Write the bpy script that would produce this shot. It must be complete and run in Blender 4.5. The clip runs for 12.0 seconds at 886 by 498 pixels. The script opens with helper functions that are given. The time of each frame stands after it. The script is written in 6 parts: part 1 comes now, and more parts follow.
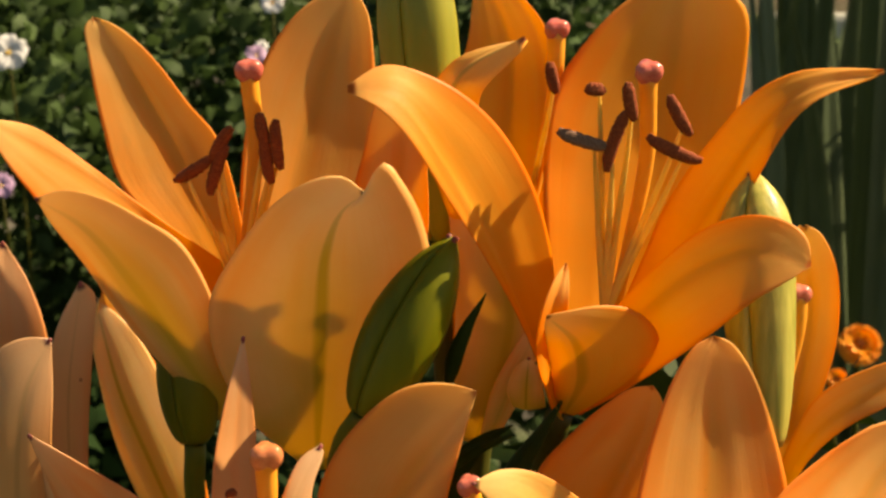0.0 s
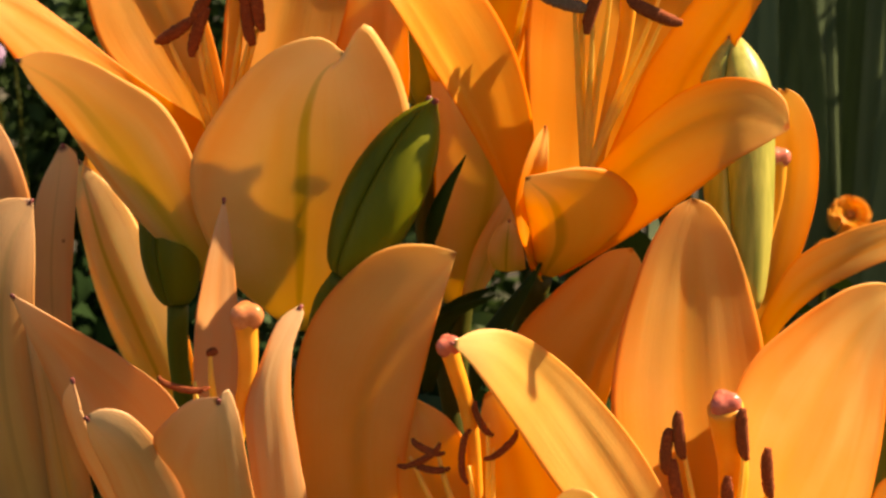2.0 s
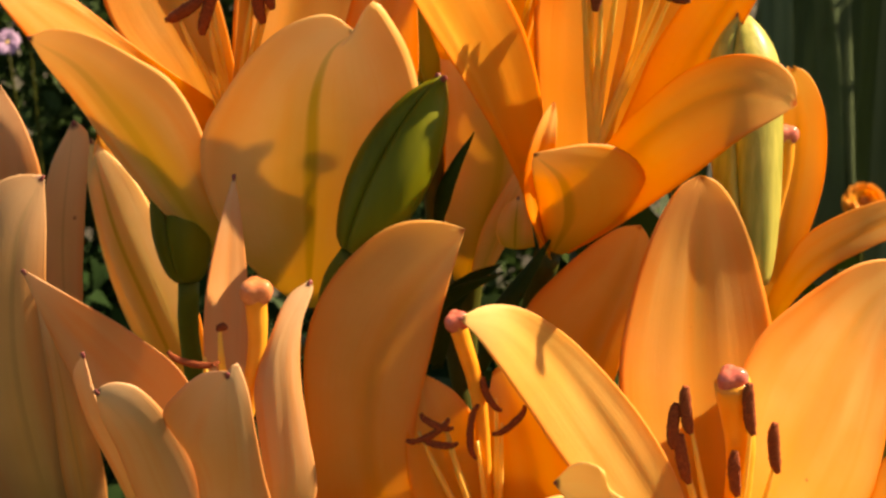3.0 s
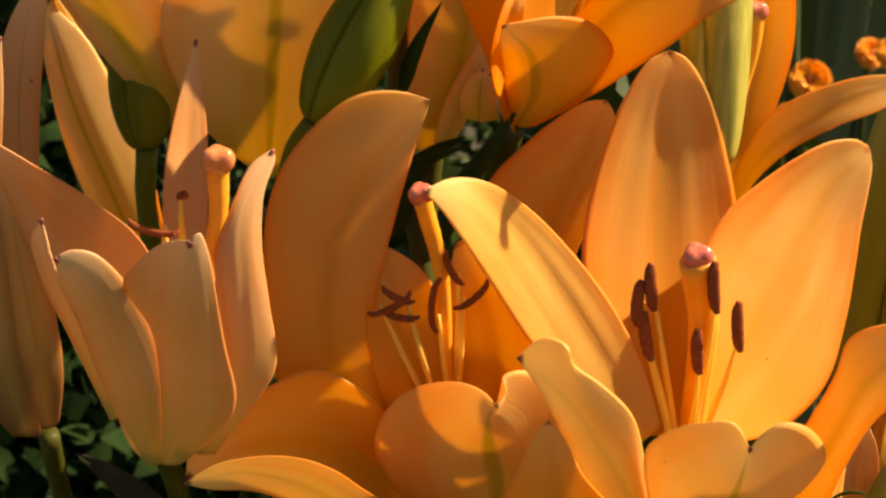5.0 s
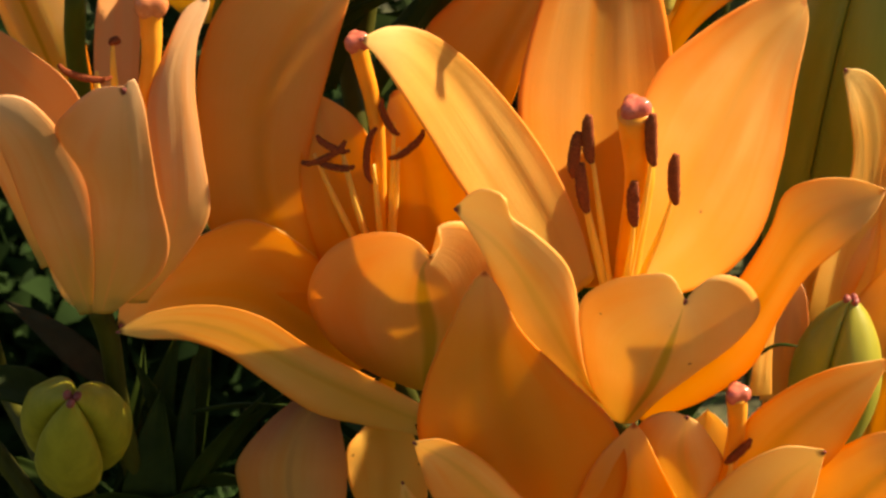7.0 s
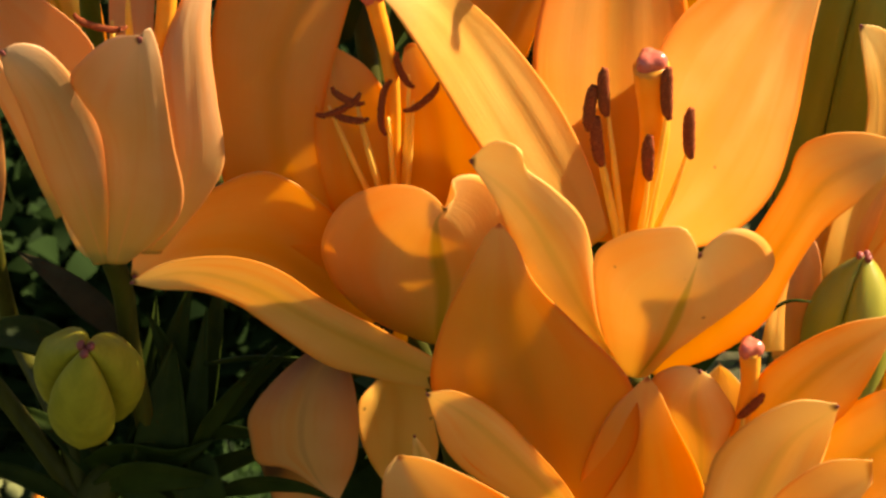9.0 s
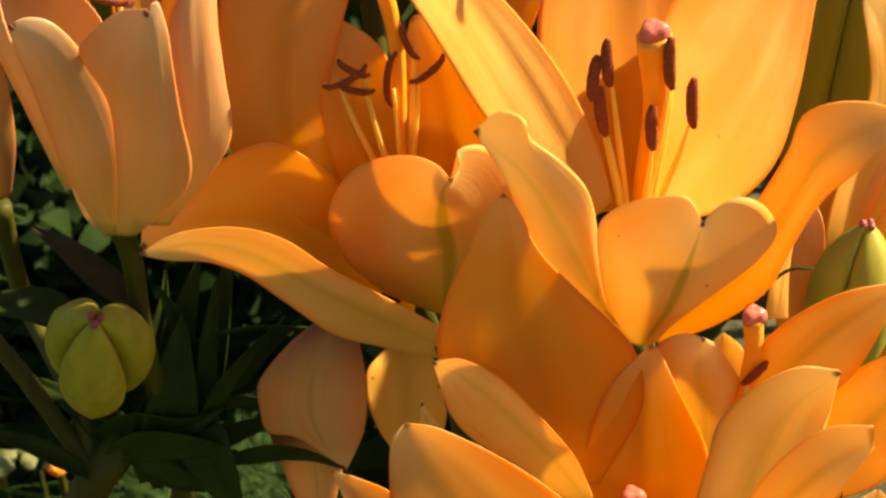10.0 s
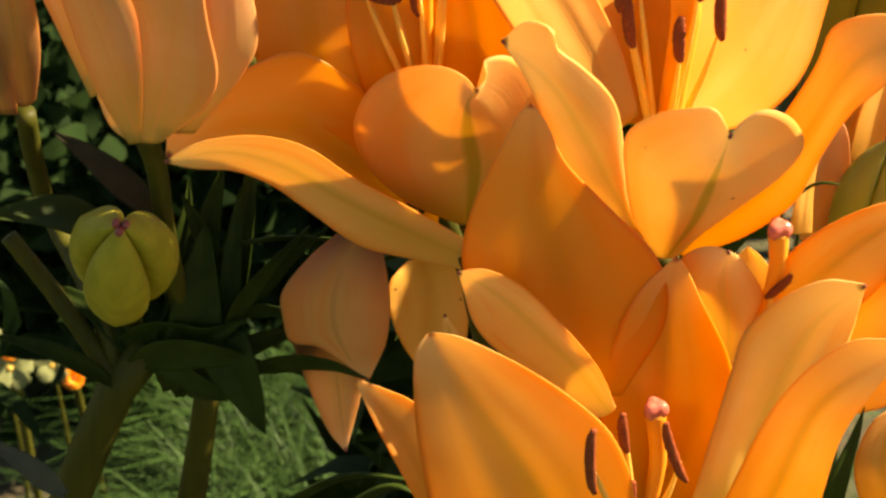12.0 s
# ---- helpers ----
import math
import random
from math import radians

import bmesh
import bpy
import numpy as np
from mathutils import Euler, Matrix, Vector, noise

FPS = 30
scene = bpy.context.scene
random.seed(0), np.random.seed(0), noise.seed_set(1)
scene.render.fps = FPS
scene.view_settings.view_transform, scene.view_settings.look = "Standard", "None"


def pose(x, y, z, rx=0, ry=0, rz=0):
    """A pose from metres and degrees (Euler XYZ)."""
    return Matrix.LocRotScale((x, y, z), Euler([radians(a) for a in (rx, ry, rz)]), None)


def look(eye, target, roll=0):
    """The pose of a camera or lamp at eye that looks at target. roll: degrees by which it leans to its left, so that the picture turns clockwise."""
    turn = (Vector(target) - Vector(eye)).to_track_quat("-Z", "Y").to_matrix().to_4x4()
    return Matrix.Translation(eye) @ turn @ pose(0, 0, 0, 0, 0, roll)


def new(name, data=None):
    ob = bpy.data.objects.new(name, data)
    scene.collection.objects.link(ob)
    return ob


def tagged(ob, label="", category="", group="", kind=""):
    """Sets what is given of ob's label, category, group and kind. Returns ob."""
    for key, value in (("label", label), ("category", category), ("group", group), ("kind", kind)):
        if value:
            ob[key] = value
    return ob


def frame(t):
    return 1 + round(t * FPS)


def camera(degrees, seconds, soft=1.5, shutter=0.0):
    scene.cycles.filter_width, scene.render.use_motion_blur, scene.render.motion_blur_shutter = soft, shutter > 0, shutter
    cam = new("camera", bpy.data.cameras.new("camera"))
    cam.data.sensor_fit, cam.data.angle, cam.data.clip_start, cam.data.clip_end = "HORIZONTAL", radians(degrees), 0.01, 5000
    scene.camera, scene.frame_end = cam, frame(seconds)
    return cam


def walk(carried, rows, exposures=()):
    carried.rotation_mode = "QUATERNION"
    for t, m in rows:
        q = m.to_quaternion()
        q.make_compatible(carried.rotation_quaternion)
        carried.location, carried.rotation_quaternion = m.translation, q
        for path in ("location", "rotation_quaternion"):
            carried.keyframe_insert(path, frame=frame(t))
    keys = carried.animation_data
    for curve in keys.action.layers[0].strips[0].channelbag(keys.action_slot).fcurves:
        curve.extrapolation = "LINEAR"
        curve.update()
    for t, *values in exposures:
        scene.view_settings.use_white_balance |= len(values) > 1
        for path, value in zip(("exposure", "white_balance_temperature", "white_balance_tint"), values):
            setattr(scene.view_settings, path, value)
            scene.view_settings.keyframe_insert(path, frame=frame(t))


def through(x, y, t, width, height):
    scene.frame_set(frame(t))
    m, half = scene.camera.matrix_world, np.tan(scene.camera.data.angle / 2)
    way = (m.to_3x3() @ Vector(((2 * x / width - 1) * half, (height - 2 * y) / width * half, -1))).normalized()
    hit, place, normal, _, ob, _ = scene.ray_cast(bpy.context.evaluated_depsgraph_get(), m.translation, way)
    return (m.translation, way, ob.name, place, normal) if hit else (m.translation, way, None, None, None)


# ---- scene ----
cam = camera(24, 12.0, soft=2.6)
cam.data.dof.use_dof, cam.data.dof.focus_distance, cam.data.dof.aperture_fstop = True, 0.485, 56.0


def gaze(eye, turn, tilt, roll):
    a, b = radians(tilt), radians(turn)
    eye = Vector(eye)
    return look(eye, eye + Vector((math.sin(b) * math.cos(a), math.cos(b) * math.cos(a), math.sin(a))), roll)


EXPOSURES = ((0.0, 1.13, 8600, 10), (2.5, 1.38, 8600, 10), (7.0, 1.25, 8600, 10), (12.0, 1.82, 8600, 10))
walk(cam, [
    (0.0, gaze((0.0000, 0.0000, 0.9500), 0.007, -13.990, 0.000)),
    (0.5, gaze((0.0004, 0.0001, 0.9495), 0.176, -15.033, 0.011)),
    (1.0, gaze((0.0004, -0.0008, 0.9488), -0.001, -15.815, 0.117)),
    (1.5, gaze((0.0006, -0.0016, 0.9483), 0.156, -16.806, 0.142)),
    (2.0, gaze((0.0040, -0.0031, 0.9477), 0.117, -17.445, 0.178)),
    (2.5, gaze((0.0055, -0.0049, 0.9458), -0.299, -17.220, 0.039)),
    (3.0, gaze((0.0060, -0.0064, 0.9448), -0.368, -17.671, 0.064)),
    (3.5, gaze((0.0018, -0.0035, 0.9426), -0.533, -19.360, 0.185)),
    (3.7, gaze((-0.0009, -0.0026, 0.9433), -0.442, -19.839, 0.189)),
    (5.3, gaze((-0.0010, -0.0005, 0.9438), 1.811, -21.660, 1.971)),
    (5.5, gaze((-0.0029, -0.0001, 0.9428), 1.861, -22.007, 1.994)),
    (6.0, gaze((-0.0061, 0.0007, 0.9430), 4.577, -22.743, 3.388)),
    (6.5, gaze((-0.0067, 0.0022, 0.9432), 4.845, -23.939, 3.619)),
    (7.0, gaze((-0.0055, 0.0019, 0.9421), 4.318, -25.227, 3.366)),
    (7.2, gaze((-0.0052, 0.0021, 0.9440), 3.841, -26.012, 3.448)),
    (8.8, gaze((-0.0061, -0.0001, 0.9395), 3.776, -26.000, 3.494)),
    (9.0, gaze((-0.0078, 0.0006, 0.9390), 4.267, -26.143, 3.751)),
    (9.5, gaze((-0.0084, -0.0008, 0.9408), 3.509, -27.282, 3.226)),
    (10.0, gaze((-0.0063, -0.0037, 0.9410), 3.907, -26.968, 3.311)),
    (10.5, gaze((-0.0085, -0.0035, 0.9399), 3.546, -26.985, 3.482)),
    (11.0, gaze((-0.0100, -0.0037, 0.9375), 3.335, -27.742, 3.640)),
    (11.5, gaze((-0.0098, -0.0042, 0.9386), 3.279, -28.756, 3.610)),
    (12.0, gaze((-0.0094, -0.0048, 0.9383), 3.702, -29.116, 3.775)),
], EXPOSURES)

# ---- light: high summer sun from the right, and the sky ----
SUN_TURN, SUN_HEIGHT = 104.0, 46.0  # degrees towards +x from -y, and above the horizon
sun = new("sun", bpy.data.lights.new("sun", "SUN"))
sun.data.energy, sun.data.angle, sun.data.color = 5.0, radians(0.6), (1.0, 0.91, 0.76)
sun_way = Vector((math.sin(radians(SUN_TURN)) * math.cos(radians(SUN_HEIGHT)),
                  -math.cos(radians(SUN_TURN)) * math.cos(radians(SUN_HEIGHT)), math.sin(radians(SUN_HEIGHT))))
sun.matrix_world = look(sun_way * 8, (0, 0, 0))
world = bpy.data.worlds.new("sky")
scene.world = world
world.use_nodes = True
wn = world.node_tree
sky = wn.nodes.new("ShaderNodeTexSky")
sky.sky_type, sky.sun_disc = "NISHITA", False
sky.sun_elevation, sky.sun_rotation = radians(SUN_HEIGHT), radians(180 - SUN_TURN)
wn.nodes["Background"].inputs[1].default_value = 0.05
wn.links.new(sky.outputs[0], wn.nodes["Background"].inputs[0])


# ---- materials ----
class Nodes:
    """Short hand for a node material."""

    def __init__(self, name):
        self.mat = bpy.data.materials.new(name)
        self.mat.use_nodes = True
        self.tree = self.mat.node_tree
        self.bsdf = self.tree.nodes["Principled BSDF"]
        self.out = self.tree.nodes["Material Output"]

    def add(self, kind, *wires, operation=None):
        n = self.tree.nodes.new("ShaderNode" + kind)
        if operation:
            n.operation = operation
        for i, w in enumerate(wires):
            if w is None:
                continue
            if isinstance(w, bpy.types.NodeSocket):
                self.tree.links.new(w, n.inputs[i])
            else:
                n.inputs[i].default_value = w
        return n

    def calc(self, op, a, b=None, c=None):
        return self.add("Math", a, b, c, operation=op).outputs[0]

    def ramp(self, fac, lo, hi):
        n = self.add("MapRange", fac, lo, hi, 0.0, 1.0)
        n.interpolation_type = "SMOOTHSTEP"
        return n.outputs[0]

    def mix(self, fac, a, b, blend="MIX"):
        n = self.tree.nodes.new("ShaderNodeMix")
        n.data_type, n.blend_type = "RGBA", blend
        for sock, w in ((n.inputs[0], fac), (n.inputs[6], a), (n.inputs[7], b)):
            if isinstance(w, bpy.types.NodeSocket):
                self.tree.links.new(w, sock)
            elif isinstance(w, (int, float)):
                sock.default_value = w
            else:
                sock.default_value = (*w, 1.0)
        return n.outputs[2]

    def noise(self, vec, scale, detail=3.0, rough=0.5):
        n = self.add("TexNoise")
        n.inputs["Scale"].default_value, n.inputs["Detail"].default_value = scale, detail
        n.inputs["Roughness"].default_value = rough
        if vec is not None:
            self.tree.links.new(vec, n.inputs["Vector"])
        return n.outputs[0]

    def bump(self, height, strength, distance):
        n = self.add("Bump")
        n.inputs["Strength"].default_value, n.inputs["Distance"].default_value = strength, distance
        self.tree.links.new(height, n.inputs["Height"])
        self.tree.links.new(n.outputs[0], self.bsdf.inputs["Normal"])

    def finish(self, color, rough=0.5, through=0.0, glow=None, spec=0.4):
        b = self.bsdf.inputs
        for sock, w in ((b["Base Color"], color), (b["Roughness"], rough)):
            if isinstance(w, bpy.types.NodeSocket):
                self.tree.links.new(w, sock)
            elif isinstance(w, (int, float)):
                sock.default_value = w
            else:
                sock.default_value = (*w, 1.0)
        b["Specular IOR Level"].default_value = spec
        if through:
            t = self.add("BsdfTranslucent", glow if glow is not None else color)
            m = self.add("MixShader", through, self.bsdf.outputs[0], t.outputs[0])
            self.tree.links.new(m.outputs[0], self.out.inputs[0])
        return self.mat


def petal_material(name, field, edge, throat, rib, rib_width, rib_gain, through, band_gain=0.0, deep=(0.97, 0.59, 0.16), tip=(0.09, 0.025, 0.02), reach=0.55):
    flush = tuple(c * k for c, k in zip(field, (0.98, 0.60, 0.22)))
    pale = tuple(min(1.0, c * k) for c, k in zip(field, (1.0, 1.06, 1.25)))
    n = Nodes(name)
    uv = n.add("UVMap").outputs[0]
    sep = n.add("SeparateXYZ", uv)
    across = n.calc("MULTIPLY", n.calc("ABSOLUTE", n.calc("SUBTRACT", sep.outputs[0], 0.5)), 2.0)
    along = sep.outputs[1]
    place = n.add("TexCoord").outputs["Object"]
    rnd = n.add("ObjectInfo").outputs["Random"]
    shift = n.add("CombineXYZ", rnd, rnd, n.calc("MULTIPLY", rnd, 40.0)).outputs[0]

    def streaks(wide, long, detail):
        v = n.add("VectorMath", uv, (wide, long, 1.0), operation="MULTIPLY").outputs[0]
        return n.noise(n.add("VectorMath", v, shift, operation="ADD").outputs[0], 1.0, detail, 0.55)

    veins = streaks(60.0, 2.2, 4.0)
    broad = streaks(5.5, 1.1, 2.0)
    blot = n.noise(place, 60.0, 3.0, 0.55)
    cells = n.noise(place, 1400.0, 2.0, 0.6)
    col = n.mix(n.ramp(blot, 0.3, 0.75), tuple(c * 0.94 for c in field), pale)
    col = n.mix(n.calc("MULTIPLY", n.ramp(veins, 0.42, 0.72), 0.26), col, tuple(c * k for c, k in zip(field, (0.97, 0.82, 0.6))))
    col = n.mix(n.calc("MULTIPLY", n.ramp(broad, 0.48, 0.75), 0.55), col, flush)
    margin = n.calc("ADD", across, n.calc("MULTIPLY", n.calc("SUBTRACT", broad, 0.5), 0.7))
    col = n.mix(n.calc("MULTIPLY", n.ramp(margin, 0.45, 1.0), 0.45), col, flush)
    col = n.mix(n.calc("MULTIPLY", n.ramp(rnd, 0.3, 1.0), 0.3), col, pale)
    col = n.mix(n.calc("MULTIPLY", n.ramp(n.calc("ADD", along, n.calc("MULTIPLY", blot, 0.15)), reach, 0.05), 0.9), col, throat)
    ribm = n.calc("MULTIPLY", n.calc("MULTIPLY", n.ramp(across, rib_width, rib_width * 0.25), n.ramp(along, 1.0, 0.93)), rib_gain)
    band = n.calc("MULTIPLY", n.calc("MULTIPLY", n.ramp(across, 0.75, 0.0), n.ramp(along, 1.05, 0.45)), band_gain)
    col = n.mix(band, col, (0.54, 0.47, 0.075))
    col = n.mix(ribm, col, rib)
    wob = n.calc("ADD", across, n.calc("MULTIPLY", n.calc("SUBTRACT", blot, 0.5), 0.06))
    col = n.mix(n.calc("MULTIPLY", n.ramp(wob, 0.86, 1.0), n.ramp(broad, 0.2, 0.75)), col, edge)
    # Paler petal ends: their own cream, plus sunlight on tips put into the colour.
    col = n.mix(n.calc("MULTIPLY", n.ramp(n.calc("ADD", along, n.calc("MULTIPLY", n.calc("SUBTRACT", broad, 0.5), 0.12)), 0.74, 0.98), 0.7), col, tuple(min(0.95, c * k + d) for c, k, d in zip(field, (0.95, 0.95, 0.9), (0.16, 0.17, 0.15))))
    tipm = n.calc("MULTIPLY", n.ramp(along, 0.976, 0.992), n.ramp(across, 1.0, 0.7))
    col = n.mix(tipm, col, tip)
    specks = n.add("TexVoronoi", place)
    specks.inputs["Scale"].default_value = 110.0
    dot = n.calc("MULTIPLY", n.ramp(specks.outputs["Distance"], 0.07, 0.045), n.ramp(n.noise(place, 38.0, 1.0), 0.58, 0.62))
    col = n.mix(n.calc("MULTIPLY", dot, 0.8), col, (0.2, 0.05, 0.01))
    n.bump(n.calc("ADD", n.calc("MULTIPLY", veins, 0.7), n.calc("MULTIPLY", cells, 0.3)), 0.26, 0.0005)
    glow = n.mix(0.55, col, deep)
    glow = n.mix(n.calc("MULTIPLY", band, 0.85), glow, (0.80, 0.62, 0.12))
    glow = n.mix(n.calc("MULTIPLY", ribm, 0.6), glow, rib)
    return n.finish(col, n.calc("ADD", n.calc("MULTIPLY", blot, 0.2), 0.36), through, glow, 0.35)


PETAL = {
    "bright": (petal_material("petal_inner", (0.94, 0.54, 0.145), (0.93, 0.251, 0.025), (0.94, 0.355, 0.0179), (0.95, 0.373, 0.0357), 0.3, 0.4, 0.6, 0.0, (0.97, 0.57, 0.14), (0.55, 0.19, 0.06), reach=0.85),
               petal_material("petal_outer", (0.94, 0.56, 0.16), (0.93, 0.336, 0.05), (0.46, 0.4, 0.0357), (0.36, 0.33, 0.025), 0.13, 0.85, 0.42, 0.4)),
    "vivid": (petal_material("vivid_petal_inner", (0.96, 0.461, 0.0539), (0.92, 0.196, 0.0129), (0.94, 0.317, 0.0103), (0.95, 0.317, 0.0155), 0.3, 0.4, 0.55, 0.0, (0.97, 0.56, 0.0672), (0.62, 0.126, 0.0222), reach=0.85),
              petal_material("vivid_petal_outer", (0.94, 0.467, 0.0566), (0.93, 0.262, 0.0206), (0.46, 0.36, 0.0206), (0.4, 0.3, 0.0155), 0.15, 0.7, 0.38, 0.45, (0.97, 0.56, 0.0672))),
    # Faded peach of older blooms, darkened as well for the shade they stand in.
    "pale": (petal_material("faded_shaded_petal_inner", (0.66, 0.303, 0.106), (0.76, 0.242, 0.0675), (0.74, 0.355, 0.0965), (0.74, 0.279, 0.0772), 0.3, 0.4, 0.26, 0.0, (0.88, 0.485, 0.163), reach=0.85),
             petal_material("faded_shaded_petal_outer", (0.68, 0.359, 0.144), (0.78, 0.298, 0.0965), (0.38, 0.31, 0.080), (0.66, 0.336, 0.115), 0.09, 0.5, 0.27, 0.12, (0.88, 0.503, 0.174), reach=0.6)),
    # Paler tones: creamy petals, and petals lightened to look sunlit.
    "cream": (petal_material("cream_petal_inner", (0.94, 0.522, 0.121), (0.92, 0.298, 0.0357), (0.8, 0.467, 0.1), (0.85, 0.42, 0.0855), 0.3, 0.4, 0.45, 0.0, (0.95, 0.653, 0.215)),
              petal_material("cream_petal_outer", (0.94, 0.625, 0.208), (0.92, 0.373, 0.0715), (0.7, 0.513, 0.143), (0.42, 0.38, 0.0357), 0.16, 0.2, 0.42, 0.4, (0.95, 0.653, 0.25))),
    "ribbed": (petal_material("ribbed_petal_inner", (0.94, 0.522, 0.121), (0.92, 0.298, 0.0357), (0.8, 0.467, 0.1), (0.85, 0.42, 0.0855), 0.3, 0.4, 0.45, 0.0, (0.95, 0.653, 0.215)),
              petal_material("ribbed_petal_outer", (0.94, 0.625, 0.208), (0.92, 0.373, 0.0715), (0.7, 0.513, 0.143), (0.42, 0.38, 0.0357), 0.09, 0.85, 0.42, 0.25, (0.95, 0.653, 0.25))),
    "khaki": (petal_material("khaki_petal_inner", (0.95, 0.485, 0.0933), (0.93, 0.262, 0.0215), (0.94, 0.373, 0.0215), (0.95, 0.373, 0.0357), 0.3, 0.4, 0.5, reach=0.85),
              petal_material("khaki_petal_outer", (0.86, 0.59, 0.23), (0.94, 0.55, 0.18), (0.44, 0.4, 0.0357), (0.33, 0.33, 0.0215), 0.10, 0.85, 0.4, 0.85, (0.92, 0.653, 0.172))),
    "olive": (petal_material("olive_petal_inner", (0.95, 0.485, 0.0933), (0.93, 0.262, 0.0215), (0.94, 0.373, 0.0215), (0.95, 0.373, 0.0357), 0.3, 0.4, 0.5, reach=0.85),
              petal_material("olive_petal_outer", (0.86, 0.59, 0.23), (0.94, 0.62, 0.24), (0.30, 0.25, 0.03), (0.33, 0.33, 0.0215), 0.16, 0.35, 0.4, 1.0, (0.92, 0.653, 0.172))),
    # Wilted peach, also set darker in place of the shade on these flowers.
    "wilted_shaded": (petal_material("wilted_shaded_petal_inner", (0.7, 0.325, 0.138), (0.55, 0.2, 0.0625), (0.6, 0.279, 0.0894), (0.66, 0.233, 0.0715), 0.3, 0.4, 0.32, 0.0, (0.85, 0.485, 0.215), reach=0.85),
               petal_material("wilted_shaded_petal_outer", (0.68, 0.339, 0.118), (0.52, 0.22, 0.0600), (0.11, 0.055, 0.0375), (0.48, 0.28, 0.0894), 0.09, 0.6, 0.32, 0.2, (0.85, 0.485, 0.215))),
}


def plant_material(name, dark, light, scale=60.0, rough=0.45, through=0.0, stretch=(1, 1, 1), spec=0.4):
    n = Nodes(name)
    place = n.add("TexCoord").outputs["Object"]
    vec = n.add("VectorMath", place, stretch, operation="MULTIPLY").outputs[0]
    rnd = n.add("NewGeometry").outputs["Random Per Island"]
    a = n.noise(vec, scale, 4.0, 0.6)
    b = n.noise(place, scale * 0.12, 2.0)
    f = n.calc("ADD", n.calc("MULTIPLY", n.ramp(a, 0.3, 0.7), 0.5), n.calc("MULTIPLY", n.ramp(b, 0.35, 0.65), 0.3))
    f = n.calc("ADD", f, n.calc("MULTIPLY", rnd, 0.25))
    col = n.mix(f, dark, light)
    n.bump(a, 0.3, 0.0006)
    return n.finish(col, rough, through, None, spec)


M_STEM = plant_material("stem_green", (0.026, 0.028, 0.003), (0.068, 0.064, 0.008), 160, 0.55, 0.0, (1, 1, 0.12), 0.14)
M_STALK = plant_material("fresh_stalk_green", (0.050, 0.066, 0.004), (0.115, 0.125, 0.012), 160, 0.5, 0.0, (1, 1, 0.12), 0.12)
# Lily leaf green, darkened to carry the shade beneath the blooms.
M_LEAF = plant_material("lily_leaf_shade_green", (0.010, 0.021, 0.002), (0.028, 0.046, 0.005), 120, 0.6, 0.08, (1, 1, 1), 0.12)
M_DULL = plant_material("dull_brown_green_leaf", (0.018, 0.017, 0.006), (0.050, 0.040, 0.018), 120, 0.6, 0.08, (1, 1, 1), 0.12)
M_SLATE = plant_material("slate_green_leaf", (0.020, 0.030, 0.020), (0.055, 0.070, 0.055), 120, 0.45, 0.08, (1, 1, 1), 0.25)
M_FILAMENT = plant_material("filament_yellow", (0.93, 0.56, 0.09), (0.97, 0.68, 0.17), 200, 0.4, 0.35)
M_STYLE = plant_material("style_orange", (0.88, 0.34, 0.03), (0.93, 0.44, 0.06), 150, 0.4, 0.25)


def anther_material(name, dark, light):
    n = Nodes(name)
    place = n.add("TexCoord").outputs["Object"]
    a = n.noise(place, 2800.0, 2.0, 0.6)
    b = n.noise(place, 300.0, 2.0)
    col = n.mix(n.calc("ADD", n.calc("MULTIPLY", n.ramp(a, 0.35, 0.7), 0.6), n.calc("MULTIPLY", b, 0.3)), dark, light)
    n.bump(a, 0.5, 0.0005)
    return n.finish(col, 0.8, 0, None, 0.2)


M_ANTHER = {"rust": anther_material("anther_rust", (0.13, 0.022, 0.008), (0.38, 0.085, 0.022)),
            "grey": anther_material("anther_grey", (0.11, 0.045, 0.025), (0.30, 0.17, 0.11))}
M_STIGMA = {"pink": plant_material("stigma_pink", (0.52, 0.085, 0.07), (0.76, 0.22, 0.14), 700, 0.22, 0.15, (1, 1, 1), 0.6),
            "coral": plant_material("stigma_coral", (0.62, 0.17, 0.06), (0.80, 0.30, 0.12), 700, 0.22, 0.15, (1, 1, 1), 0.6)}
M_BUD = {"green": plant_material("bud_green", (0.055, 0.060, 0.002), (0.150, 0.145, 0.006), 90, 0.46, 0.0, (1, 1, 0.15), 0.14),
         "olive": plant_material("bud_olive", (0.18, 0.175, 0.016), (0.31, 0.275, 0.03), 90, 0.4, 0.0, (1, 1, 0.15)),
         "ripe": plant_material("bud_ripe", (0.17, 0.17, 0.02), (0.50, 0.41, 0.09), 420, 0.4, 0.0, (1, 1, 0.03)),
         "lime": plant_material("bud_lime", (0.20, 0.185, 0.014), (0.36, 0.30, 0.03), 240, 0.55, 0.0, (1, 1, 0.6), 0.2)}
M_SEAM = plant_material("bud_tip_brown", (0.10, 0.02, 0.018), (0.30, 0.06, 0.05), 400, 0.5)


# ---- building helpers ----
FRONT = Vector((0.0, -0.93, 0.37))  # the side from which the bed is open


def thing(name, at, label, category, group="", kind=""):
    ob = new(name)
    ob.location = at
    ob.empty_display_size = 0.01
    return tagged(ob, label, category, group, kind)


